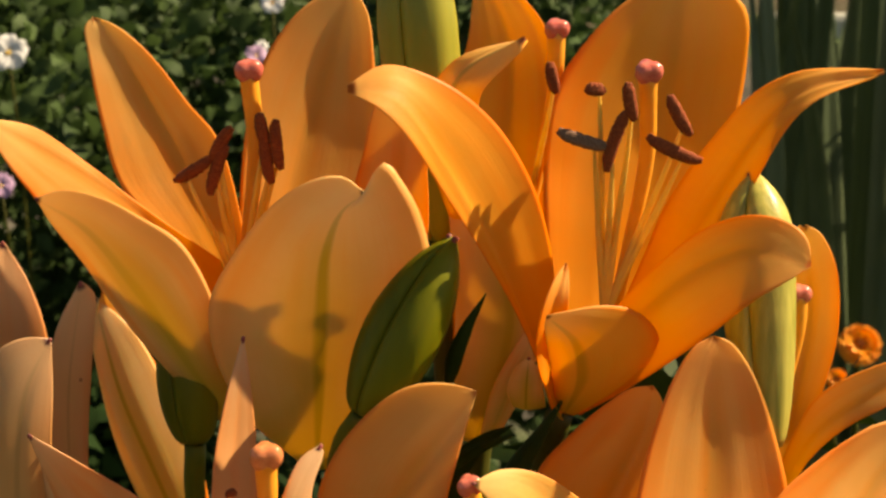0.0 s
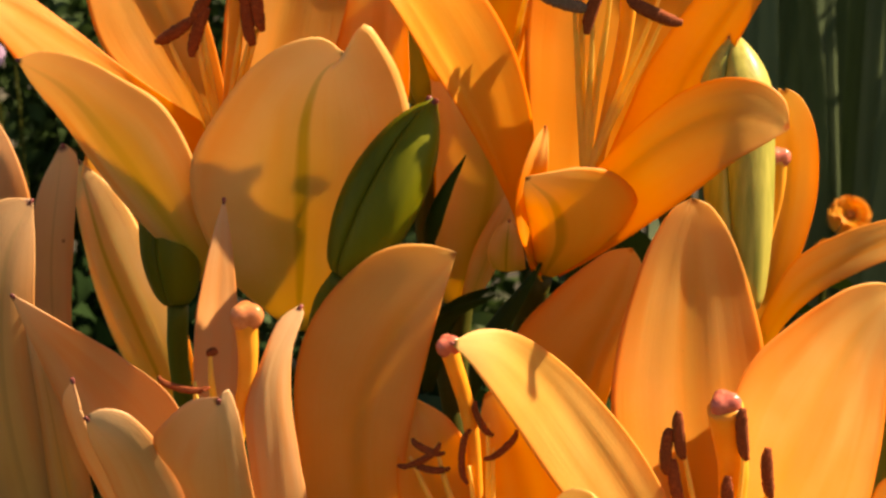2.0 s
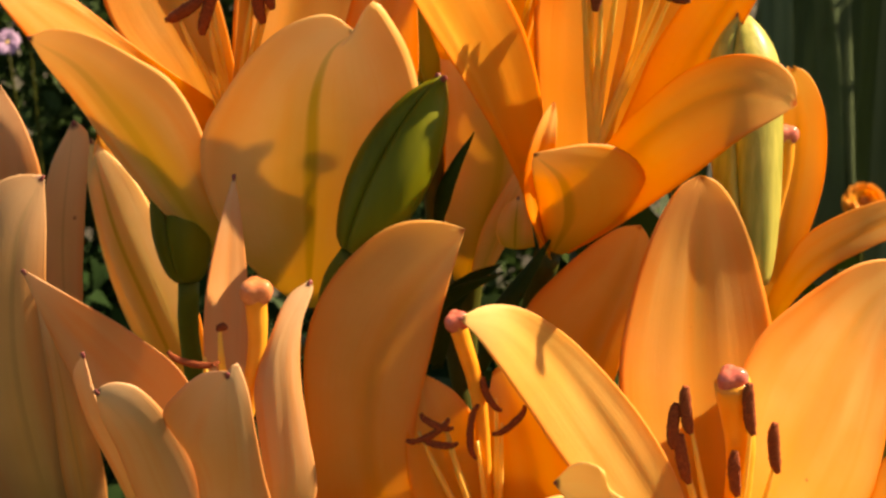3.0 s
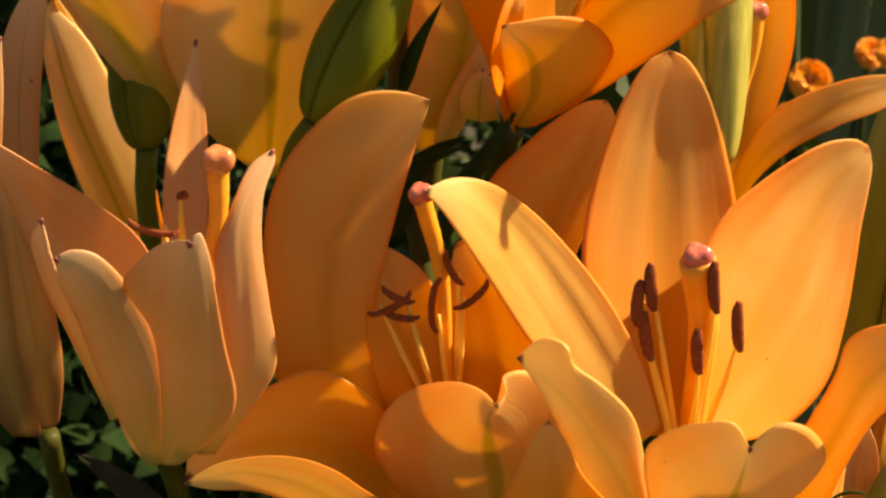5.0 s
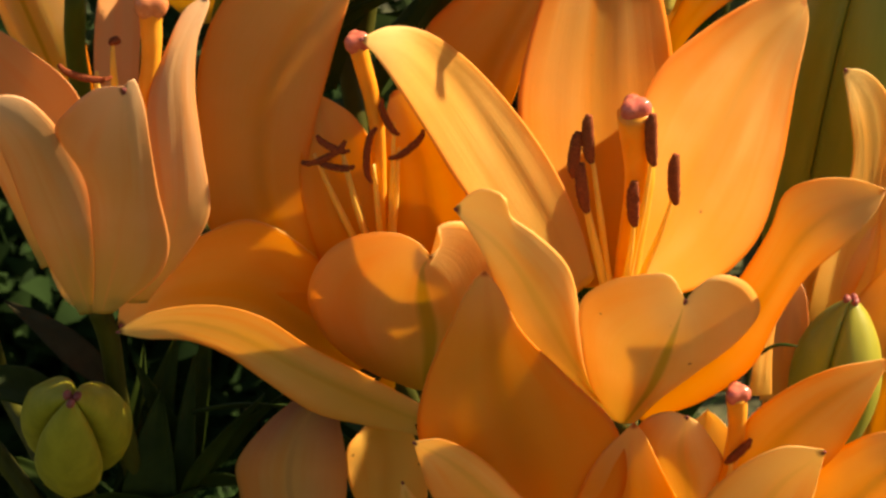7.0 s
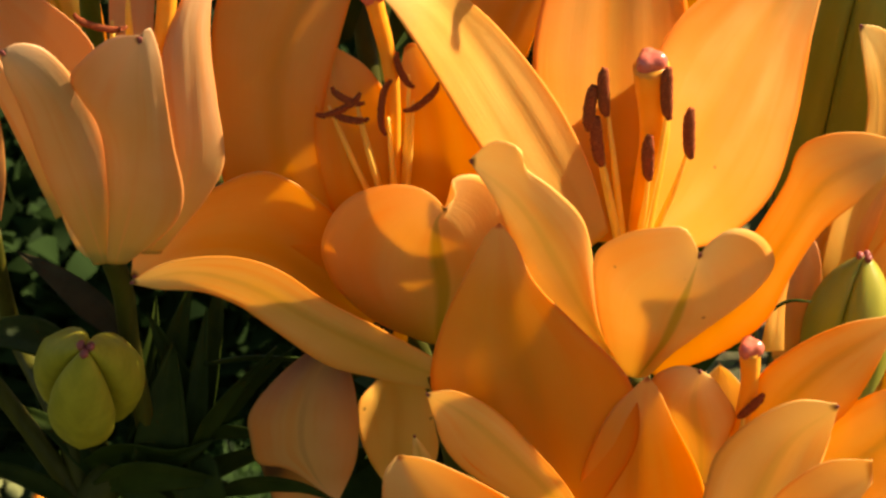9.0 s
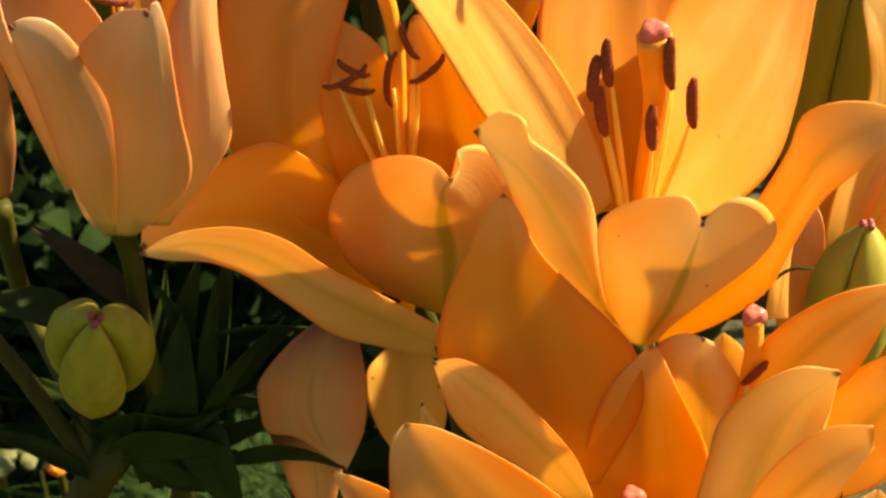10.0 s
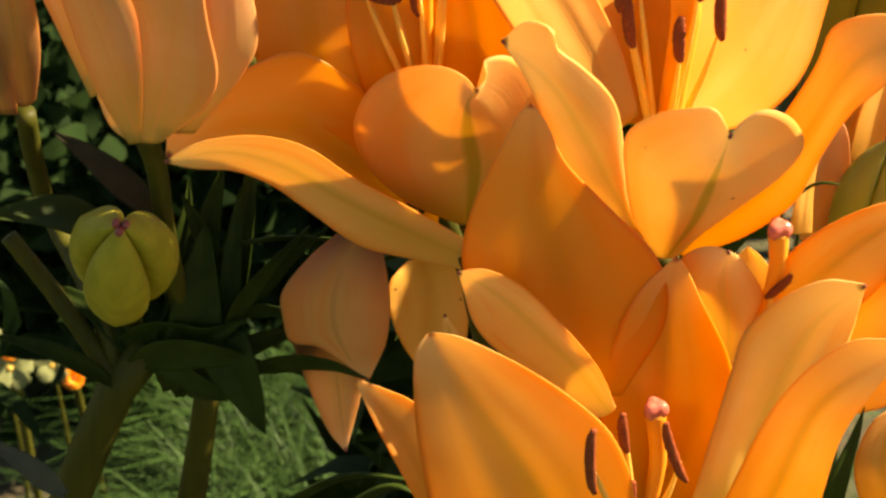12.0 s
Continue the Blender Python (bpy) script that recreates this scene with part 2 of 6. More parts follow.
def part(name, data, material, parent, label="", smooth=True):
    """One mesh object under a thing; data is (vertices, faces) in world metres, or with a third list of uv pairs."""
    me = bpy.data.meshes.new(name)
    top = parent
    while top.parent:
        top = top.parent
    o = np.array(top.location)
    me.from_pydata((np.array(data[0]) - o).tolist(), [], data[1])
    mats = material if isinstance(material, (list, tuple)) else [material]
    for m in mats:
        me.materials.append(m)
    if len(data) > 2:
        uvs = me.uv_layers.new(name="UVMap")
        loops = np.zeros(len(me.loops), dtype=np.int32)
        me.loops.foreach_get("vertex_index", loops)
        uvs.data.foreach_set("uv", np.array(data[2], dtype=np.float32)[loops].ravel())
    if len(data) > 3:
        me.polygons.foreach_set("material_index", np.array(data[3], dtype=np.int32))
    if smooth:
        me.polygons.foreach_set("use_smooth", np.ones(len(me.polygons), dtype=bool))
    me.update()
    ob = new(name, me)
    ob.parent = parent
    if label:
        ob["label"] = label
    return ob


def spline(points, count):
    """A smooth curve through the points: positions and unit tangents."""
    p = np.array(points, dtype=float)
    p = np.vstack([2 * p[0] - p[1], p, 2 * p[-1] - p[-2]])
    seg = np.linalg.norm(np.diff(p, axis=0), axis=1) ** 0.5
    knots = np.concatenate([[0], np.cumsum(seg)])
    fine = np.linspace(knots[1], knots[-2], 240)
    res = []
    for t in fine:
        i = min(max(np.searchsorted(knots, t, side="right") - 1, 1), len(p) - 3)
        t0, t1, t2, t3 = knots[i - 1:i + 3]
        p0, p1, p2, p3 = p[i - 1:i + 3]
        a1 = (t1 - t) / (t1 - t0) * p0 + (t - t0) / (t1 - t0) * p1
        a2 = (t2 - t) / (t2 - t1) * p1 + (t - t1) / (t2 - t1) * p2
        a3 = (t3 - t) / (t3 - t2) * p2 + (t - t2) / (t3 - t2) * p3
        b1 = (t2 - t) / (t2 - t0) * a1 + (t - t0) / (t2 - t0) * a2
        b2 = (t3 - t) / (t3 - t1) * a2 + (t - t1) / (t3 - t1) * a3
        res.append((t2 - t) / (t2 - t1) * b1 + (t - t1) / (t2 - t1) * b2)
    res = np.array(res)
    run = np.concatenate([[0], np.cumsum(np.linalg.norm(np.diff(res, axis=0), axis=1))])
    want = np.linspace(0, run[-1], count)
    out = np.stack([np.interp(want, run, res[:, k]) for k in range(3)], 1)
    tan = np.gradient(out, axis=0)
    return out, tan / np.linalg.norm(tan, axis=1)[:, None]


def unit(v):
    return v / np.linalg.norm(v, axis=-1, keepdims=True)


def blade_frame(tan, face):
    """Inner normal and side along a blade; face: degrees by which its inner side turns from the open side, at base and tip."""
    fr = np.array(FRONT)
    v = unit(fr - tan * (tan @ fr)[:, None])
    for _ in range(12):
        v[1:-1] = unit(v[:-2] + v[1:-1] * 2 + v[2:])
        v = unit(v - tan * (tan * v).sum(1)[:, None])
    r = np.cross(tan, v)
    a = np.radians(np.linspace(face[0], face[1], len(tan)))[:, None]
    nrm = np.cos(a) * v + np.sin(a) * r
    return nrm, np.cross(tan, nrm)


count_blades = [0]


def blade(points, width, face, cup, peak, foot, ruffle, thick, rows, cols, groove=0.03, roll=0.0, sharp=0.8, lobe=0.0, blunt=2.3, end=0.012):
    """A petal or leaf of two skins with a closed rim: vertices, faces, uvs, material index (0 inner skin, 1 outer)."""
    count_blades[0] += 1
    seed = count_blades[0] * 7.31
    mid, tan = spline(points, rows)
    nrm, side = blade_frame(tan, face)
    s = np.linspace(0, 1, rows)
    lo = np.clip(s / peak, 0, 1)
    hi = np.clip((s - peak) / (1 - peak), 0, 1)
    prof = np.where(s < peak, foot + (1 - foot) * np.sin(lo * math.pi / 2) ** 1.3, np.maximum(0, 1 - hi ** blunt) ** sharp)
    prof = np.maximum(prof, end)
    v = np.linspace(-1, 1, cols)
    v = np.sign(v) * np.abs(v) ** 0.85
    verts, uvs = [], []
    skin = {}
    half = width / 2
    for layer in (0, 1):
        grid = np.zeros((rows, cols, 3))
        for i in range(rows):
            w = half * prof[i]
            wave = np.array([noise.noise(Vector((s[i] * 3.2, x * 1.1, seed))) for x in v])
            fine = np.array([noise.noise(Vector((s[i] * 9.0, x * 2.2, seed + 30))) for x in v])
            edge = np.abs(v) ** 3
            arc = cup * half * (v ** 2) * (0.5 + 0.5 * prof[i]) * (1.15 - 0.5 * s[i])
            rim = ruffle * half * edge * (wave * 1.0 + fine * 0.45) + roll * half * np.abs(v) ** 6 * -1.0
            chan = -groove * half * np.exp(-(v / 0.13) ** 2) + groove * 0.7 * half * np.exp(-((np.abs(v) - 0.32) / 0.14) ** 2) * (1 - s[i])
            fold = np.array([noise.noise(Vector((s[i] * 1.3, x * 4.5, seed + 60))) for x in v])
            body = (0.08 * wave + 0.02 * fine + 0.035 * fold * min(1.0, s[i] * 3)) * half * (1 - edge)
            lift = (arc + rim + chan + body)[:, None] * nrm[i]
            jag = 1 + 0.04 * fine
            bow = side[i] * (v * w * jag * (1 - 0.18 * cup * v ** 2))[:, None]
            depth = thick * (1 - 0.75 * np.abs(v) ** 4) * min(1, (1 - s[i]) * 12 + 0.2) * (1 + 0.8 * np.exp(-(v / 0.12) ** 2) * (1 - s[i]))
            off = nrm[i] * (depth * (0.5 if layer == 0 else -0.5))[:, None]
            ahead = tan[i] * (lobe * half * (1 - ((np.abs(v) - 0.5) / 0.5) ** 2 - 1.1 * np.abs(v) ** 5) * max(0.0, (s[i] - 0.5) / 0.5) ** 1.5)[:, None]
            grid[i] = mid[i] + bow + lift + off + ahead
        skin[layer] = len(verts)
        for i in range(rows):
            for j in range(cols):
                verts.append(grid[i, j])
                uvs.append((v[j] * 0.5 + 0.5, s[i] * (1 - (0.1 * abs(v[j]) if lobe else 0.0))))
    faces, index = [], []
    a, b = skin[0], skin[1]
    for i in range(rows - 1):
        for j in range(cols - 1):
            q = (i * cols + j, i * cols + j + 1, (i + 1) * cols + j + 1, (i + 1) * cols + j)
            faces.append([a + k for k in q])
            index.append(0)
            faces.append([b + k for k in reversed(q)])
            index.append(1)
    ring = [j for j in range(cols)] + [i * cols + cols - 1 for i in range(1, rows)] + \
           [(rows - 1) * cols + j for j in range(cols - 2, -1, -1)] + [i * cols for i in range(rows - 2, 0, -1)]
    for k in range(len(ring)):
        p, q = ring[k], ring[(k + 1) % len(ring)]
        faces.append([a + q, a + p, b + p, b + q])
        index.append(1)
    return verts, faces, uvs, index


def petal(flower, points, width, face, cup=0.2, peak=0.5, tone="bright", ruffle=0.12, roll=0.0, foot=0.3, lobe=0.0, blunt=2.3, sharp=0.8, end=0.012, groove=None):
    inner, outer = PETAL[tone]
    return part("petal", blade(points, width, face, cup, peak, foot, ruffle, 0.0007, 46, 21, groove if groove else 0.03 if lobe else 0.05, roll, sharp, lobe, blunt, end), [inner, outer], flower)


def loft(mid, left, right, seed, thick=0.0007, rows=48, cols=25, ripple=0.022, groove=0.022):
    """A petal lofted over its midrib and its two margins (left and right as seen from outside, foot to tip), as two skins with a closed rim."""
    m, tan = spline(mid, rows)
    a, b = spline(left, rows)[0], spline(right, rows)[0]
    da, db = np.linalg.norm(a - m, axis=1), np.linalg.norm(b - m, axis=1)
    span = da + db + 1e-6
    k = np.clip(da / span, 0.2, 0.8)
    for _ in range(6):
        k[1:-1] = (k[:-2] + 2 * k[1:-1] + k[2:]) / 4
    v = np.linspace(-1, 1, cols)
    v = np.sign(v) * np.abs(v) ** 0.8
    grid = np.zeros((rows, cols, 3))
    s = np.linspace(0, 1, rows)
    for i in range(rows):
        t = np.where(v < 0, (1 + v) * k[i], k[i] + v * (1 - k[i]))[:, None]
        bow = a[i] * ((t - k[i]) * (t - 1) / k[i]) + m[i] * (t * (t - 1) / (k[i] * (k[i] - 1))) + b[i] * (t * (t - k[i]) / (1 - k[i]))
        flat = np.where(v[:, None] < 0, m[i] + (a[i] - m[i]) * -v[:, None], m[i] + (b[i] - m[i]) * v[:, None])
        grid[i] = bow * 0.85 + flat * 0.15
    across = np.gradient(grid, axis=1)
    along = np.gradient(grid, axis=0)
    nrm = np.cross(across, along)
    nrm /= np.linalg.norm(nrm, axis=2, keepdims=True) + 1e-12
    for _ in range(4):
        nrm[1:-1] = nrm[:-2] + 2 * nrm[1:-1] + nrm[2:]
        nrm[:, 1:-1] = nrm[:, :-2] + 2 * nrm[:, 1:-1] + nrm[:, 2:]
        nrm /= np.linalg.norm(nrm, axis=2, keepdims=True) + 1e-12
    for i in range(rows):
        fade = min(1.0, s[i] * 4) * min(1.0, (1 - s[i]) * 5)
        for j, x in enumerate(v):
            wave = noise.noise(Vector((s[i] * 2.6, x * 1.5, seed)))
            fold = noise.noise(Vector((s[i] * 1.2, x * 4.5, seed + 60)))
            rim = noise.noise(Vector((s[i] * 9.0, np.sign(x) * 2.0, seed + 30)))
            lift = ripple * (1.7 * wave + 0.45 * fold) * (1 - abs(x) ** 4) + ripple * 0.9 * rim * abs(x) ** 4
            lift += groove * (-math.exp(-(x / 0.15) ** 2) + 0.6 * math.exp(-((abs(x) - 0.34) / 0.16) ** 2)) * (1 - 0.6 * s[i])
            grid[i, j] += nrm[i, j] * lift * fade * span[i] * 0.5
    depth = thick * (1 - 0.7 * np.abs(v) ** 4)[None, :, None] * np.minimum(1, (1 - s) * 12 + 0.25)[:, None, None]
    verts = np.vstack([(grid + nrm * depth * 0.5).reshape(-1, 3), (grid - nrm * depth * 0.5).reshape(-1, 3)])
    uv = [(x * 0.5 + 0.5, y) for y in s for x in v] * 2
    n = rows * cols
    faces, index = [], []
    for i in range(rows - 1):
        for j in range(cols - 1):
            q = (i * cols + j, i * cols + j + 1, (i + 1) * cols + j + 1, (i + 1) * cols + j)
            faces.append(list(q))
            faces.append([n + x for x in reversed(q)])
            index.extend((0, 1))
    ring = list(range(cols)) + [i * cols + cols - 1 for i in range(1, rows)] + \
        [(rows - 1) * cols + j for j in range(cols - 2, -1, -1)] + [i * cols for i in range(rows - 2, 0, -1)]
    for p, q in zip(ring, ring[1:] + ring[:1]):
        faces.append([q, p, n + p, n + q])
        index.append(1)
    return verts, faces, uv, index


WITHERED = {"pale": 0.0007, "wilted_shaded": 0.0006, "olive": 0.0006, "khaki": 0.0005, "cream": 0.0005, "ribbed": 0.0006}  # radius of the dried point


def sheet(flower, tone, shows, mid, left, right, **shape):
    """A petal over three guide lines; shows: the skin, inner or outer, that lies on the open side of the bed."""
    count_blades[0] += 1
    inner, outer = PETAL[tone]
    petal_sheet = part("petal", loft(mid, left, right, count_blades[0] * 7.31, **shape), [inner, outer] if shows == "in" else [outer, inner], flower)
    size = WITHERED.get(tone)
    if size:
        end = np.array(mid[-1])
        axis = unit(end - np.array(mid[-2]))
        part("petal_tip", knob(end - axis * size * 0.5, axis, size, size * 1.3, 3, 0.4, 10, 14), M_SEAM, petal_sheet, "tiny withered brown tip")
    return petal_sheet


def tube(points, radii, sides=10, rows=24, bumps=0.0):
    mid, tan = spline(points, rows)
    ref = np.array((1.0, 0.13, 0.21))
    u = unit(np.cross(tan, ref))
    w = np.cross(tan, u)
    s = np.linspace(0, 1, rows)
    r = np.interp(s, np.linspace(0, 1, len(radii)), radii)
    verts, faces = [], []
    for i in range(rows):
        for k in range(sides):
            a = 2 * math.pi * k / sides
            g = 1 + bumps * noise.noise(Vector((math.cos(a) * 2, math.sin(a) * 2, i * 0.6 + points[0][0] * 900)))
            verts.append(mid[i] + (u[i] * math.cos(a) + w[i] * math.sin(a)) * r[i] * g)
    for i in range(rows - 1):
        for k in range(sides):
            m = (k + 1) % sides
            faces.append([i * sides + k, i * sides + m, (i + 1) * sides + m, (i + 1) * sides + k])
    faces.append(list(range(sides))[::-1])
    faces.append([(rows - 1) * sides + k for k in range(sides)])
    return verts, faces


def knob(centre, axis, radius, height, lobes, depth, rows=14, sides=30):
    """A lobed head of a stigma."""
    z = np.array(axis) / np.linalg.norm(axis)
    u = unit(np.cross(z, (0.3, 0.9, 0.2)))
    w = np.cross(z, u)
    verts, faces = [], []
    for i in range(rows):
        t = math.pi * i / (rows - 1)
        for k in range(sides):
            a = 2 * math.pi * k / sides
            lob = 1 - depth * (0.5 + 0.5 * math.cos(lobes * a)) * max(0.0, math.sin(t)) ** 0.7
            dip = -0.12 * height * math.exp(-(t / 0.4) ** 2) - 0.10 * height * (0.5 + 0.5 * math.cos(lobes * a)) * math.exp(-((t - 0.7) / 0.5) ** 2)
            r = radius * max(0.0, math.sin(t)) ** 0.8 * lob * (1 - 0.25 * (t / math.pi))
            g = 1 + 0.05 * noise.noise(Vector((math.cos(a) * 3, math.sin(a) * 3, t * 3)))
            verts.append(np.array(centre) + (u * math.cos(a) + w * math.sin(a)) * r * g + z * (height * math.cos(t) + dip))
    for i in range(rows - 1):
        for k in range(sides):
            m = (k + 1) % sides
            faces.append([i * sides + k, (i + 1) * sides + k, (i + 1) * sides + m, i * sides + m])
    return verts, faces


def pistil(flower, low, high, radius, head, tone):
    low, high = np.array(low), np.array(high)
    bend = np.array((0.04, 0.0, 0.0)) * np.linalg.norm(high - low)
    pts = (low, low * 0.66 + high * 0.34 + bend * 0.6, low * 0.33 + high * 0.67 + bend, high)
    part("style", tube(pts, (radius * 0.85, radius * 0.88, radius * 0.96, radius * 1.08, radius * 1.25), 16, 30, 0.06), M_STYLE, flower)
    axis = high - np.array(pts[2])
    part("stigma", knob(high + 0.16 * head * axis / np.linalg.norm(axis), axis, head * 1.12, head * 0.8, 3, 0.3), M_STIGMA[tone], flower, "glossy three-lobed stigma")


def stamen(flower, root, one, two, radius, tone):
    """A thin filament and the pollen-covered anther on its end, from one to two."""
    root, one, two = np.array(root), np.array(one), np.array(two)
    low = one if one[2] < two[2] else two
    joint = (one + two) / 2 * 0.6 + low * 0.4
    pts = (root, root * 0.6 + joint * 0.4 + np.array((0, 0.002, 0.0)), root * 0.25 + joint * 0.75, joint + np.array((0, 0.0012, 0)))
    fil = part("filament", tube(pts, (0.0011, 0.00095, 0.0008, 0.0004), 8, 20), M_FILAMENT, flower)
    bend = np.cross(two - one, np.array(FRONT)) * (0.06 if radius > 0.001 else 0.14)
    mid = (one + two) / 2 + bend
    r = radius
    body = tube((one, one * 0.75 + mid * 0.25 + bend * 0.4, mid, two * 0.75 + mid * 0.25 + bend * 0.4, two), (r * 0.5, r * 0.9, r * 0.98, r, r * 0.97, r * 0.88, r * 0.45), 12, 26, 0.22)
    ring = np.array(body[0]).reshape(26, 12, 3)
    core = ring.mean(axis=1, keepdims=True)
    pinch = 1 - 0.32 * (np.abs(np.cos(np.linspace(0, 2 * math.pi, 12, endpoint=False))) ** 6)
    body = ((core + (ring - core) * pinch[None, :, None]).reshape(-1, 3).tolist(), body[1])
    part("anther", body, M_ANTHER[tone], fil, "rust-brown anther covered in pollen")


def pedicel(flower, points, radius, material=None):
    return part("pedicel", tube(points, (radius * 1.06, radius * 1.0, radius * 0.95, radius, radius), 14, 30, 0.05), material or M_STEM, flower, "green stalk")


def bud(owner, low, high, radius, tone, lobes, fat, spin=0.5):
    """A closed bud of three outer sepals with sunken seams and a brown tip."""
    low, high = np.array(low), np.array(high)
    z = unit(high - low)
    u = unit(np.cross(z, np.cross(np.array(FRONT), z)))
    w = np.cross(z, u)
    span = np.linalg.norm(high - low)
    rows, cols = 30, 15
    for lobe in range(3):
        verts, faces = [], []
        for layer in (0, 1):
            for i in range(rows):
                s = i / (rows - 1)
                prof = (0.4 + 0.6 * math.sin(min(1, s / fat) * math.pi / 2) ** 0.62) if s < fat else max(0.10, (1 - ((s - fat) / (1 - fat)) ** 2.0) ** 0.75)
                for j in range(cols):
                    x = j / (cols - 1) * 2 - 1
                    a = 2 * math.pi * lobe / 3 + x * math.pi / 3 * 0.985 + spin
                    ridge = lobes * 0.35 * math.exp(-(x / 0.13) ** 2) * (1 - s * 0.4)
                    seam = -lobes * 1.6 * abs(x) ** 5
                    g = 1 + 0.025 * noise.noise(Vector((x * 2, s * 4, lobe * 9 + low[0] * 500)))
                    r = radius * prof * (1 + lobes * (1 - x * x) + ridge + seam) * g * (1 if layer == 0 else 0.86)
                    verts.append(low + z * span * s + (u * math.cos(a) + w * math.sin(a)) * r)
        n = rows * cols
        for i in range(rows - 1):
            for j in range(cols - 1):
                q = (i * cols + j, i * cols + j + 1, (i + 1) * cols + j + 1, (i + 1) * cols + j)
                faces.append(list(q))
                faces.append([n + k for k in reversed(q)])
            for j in (0, cols - 1):
                p, q = i * cols + j, (i + 1) * cols + j
                faces.append([p, q, n + q, n + p] if j == 0 else [q, p, n + p, n + q])
        for i in (0, rows - 1):
            for j in range(cols - 1):
                p, q = i * cols + j, i * cols + j + 1
                faces.append([q, p, n + p, n + q] if i == 0 else [p, q, n + q, n + p])
        part("sepal", (verts, faces), M_BUD[tone], owner)
        a = 2 * math.pi * lobe / 3 + spin
        tip = low + z * span * 0.985 + (u * math.cos(a) + w * math.sin(a)) * radius * 0.10
        part("sepal_tip", knob(tip, z + (u * math.cos(a) + w * math.sin(a)) * 0.4, radius * 0.13, radius * 0.14, 2, 0.2, 8, 12), M_SEAM, owner, "small reddish-brown tip")


def leaf(owner, points, width, face, material=None, cup=0.25, peak=0.35, foot=0.35):
    return part("leaf", blade(points, width, face, cup, peak, foot, 0.05, 0.0006, 24, 9, 0.09, 0.0, 0.9, 0.0, 1.45), material or M_LEAF, owner)


# ---- ground ----
def ground_material():
    n = Nodes("garden_soil_and_path")
    place = n.add("TexCoord").outputs["Object"]
    sep = n.add("SeparateXYZ", place)
    big = n.noise(place, 1.3, 3.0)
    small = n.noise(place, 45.0, 5.0, 0.65)
    soil = n.mix(n.ramp(small, 0.3, 0.7), (0.035, 0.028, 0.016), (0.10, 0.075, 0.045))
    green = n.mix(n.ramp(small, 0.3, 0.7), (0.025, 0.05, 0.012), (0.06, 0.10, 0.03))
    col = n.mix(n.ramp(big, 0.42, 0.58), soil, green)
    stones = n.add("TexVoronoi", place)
    stones.inputs["Scale"].default_value = 22.0
    grav = n.mix(n.ramp(stones.outputs["Distance"], 0.1, 0.6), (0.11, 0.095, 0.07), (0.045, 0.038, 0.028))
    edge = n.calc("ADD", sep.outputs[1], n.calc("MULTIPLY", big, 0.8))
    on_path = n.calc("MULTIPLY", n.ramp(edge, 3.1, 3.25), n.ramp(edge, 6.6, 6.4))
    col = n.mix(on_path, col, grav)
    n.bump(n.calc("ADD", small, stones.outputs["Distance"]), 0.6, 0.02)
    return n.finish(col, 0.9, 0, None, 0.2)


def make_ground():
    n, reach = 60, 400.0
    bmv, bmf = [], []
    axis = np.sign(np.linspace(-1, 1, n)) * np.abs(np.linspace(-1, 1, n)) ** 4 * reach
    for y in axis:
        for x in axis:
            d = math.hypot(x, y - 1)
            h = 0.03 * noise.noise(Vector((x * 1.7, y * 1.7, 0))) * min(1, d)
            bmv.append((x, y + 1.0, h))
    for i in range(n - 1):
        for j in range(n - 1):
            bmf.append([i * n + j, i * n + j + 1, (i + 1) * n + j + 1, (i + 1) * n + j])
    me = bpy.data.meshes.new("ground")
    me.from_pydata(bmv, [], bmf)
    me.materials.append(ground_material())
    me.polygons.foreach_set("use_smooth", np.ones(len(me.polygons), dtype=bool))
    return tagged(new("ground", me), "dark garden soil with patches of green and a gravel path", "ground", "", "structure")


make_ground()

# ---- lilies ----

lily_a = thing("lily_flower", (-0.0366, 0.5210, 0.7507), "open apricot-orange lily with creamy outer petals and brown anthers", "flower", "open lily flowers")
sheet(lily_a, "bright", "in",
      ((-0.0524, 0.5260, 0.8008), (-0.0623, 0.5404, 0.8217), (-0.0749, 0.5508, 0.8457), (-0.0862, 0.5551, 0.8649), (-0.0935, 0.5560, 0.8755)),
      ((-0.0554, 0.5260, 0.8008), (-0.0725, 0.5371, 0.8194), (-0.0855, 0.5423, 0.8321), (-0.0910, 0.5477, 0.8478), (-0.0949, 0.5531, 0.8668), (-0.0956, 0.5547, 0.8734), (-0.0935, 0.5560, 0.8755)),
      ((-0.0494, 0.5260, 0.8008), (-0.0531, 0.5386, 0.8221), (-0.0602, 0.5480, 0.8440), (-0.0679, 0.5514, 0.8526), (-0.0793, 0.5548, 0.8665), (-0.0883, 0.5558, 0.8737), (-0.0935, 0.5560, 0.8755)))
sheet(lily_a, "bright", "in",
      ((-0.0451, 0.5260, 0.7946), (-0.0429, 0.5413, 0.8168), (-0.0372, 0.5534, 0.8406), (-0.0305, 0.5616, 0.8639), (-0.0251, 0.5660, 0.8833)),
      ((-0.0496, 0.5260, 0.7946), (-0.0540, 0.5395, 0.8173), (-0.0530, 0.5521, 0.8455), (-0.0478, 0.5586, 0.8644), (-0.0372, 0.5631, 0.8776), (-0.0251, 0.5660, 0.8833)),
      ((-0.0392, 0.5260, 0.7946), (-0.0216, 0.5380, 0.8145), (-0.0142, 0.5479, 0.8355), (-0.0181, 0.5582, 0.8599), (-0.0204, 0.5633, 0.8760), (-0.0251, 0.5660, 0.8833)))
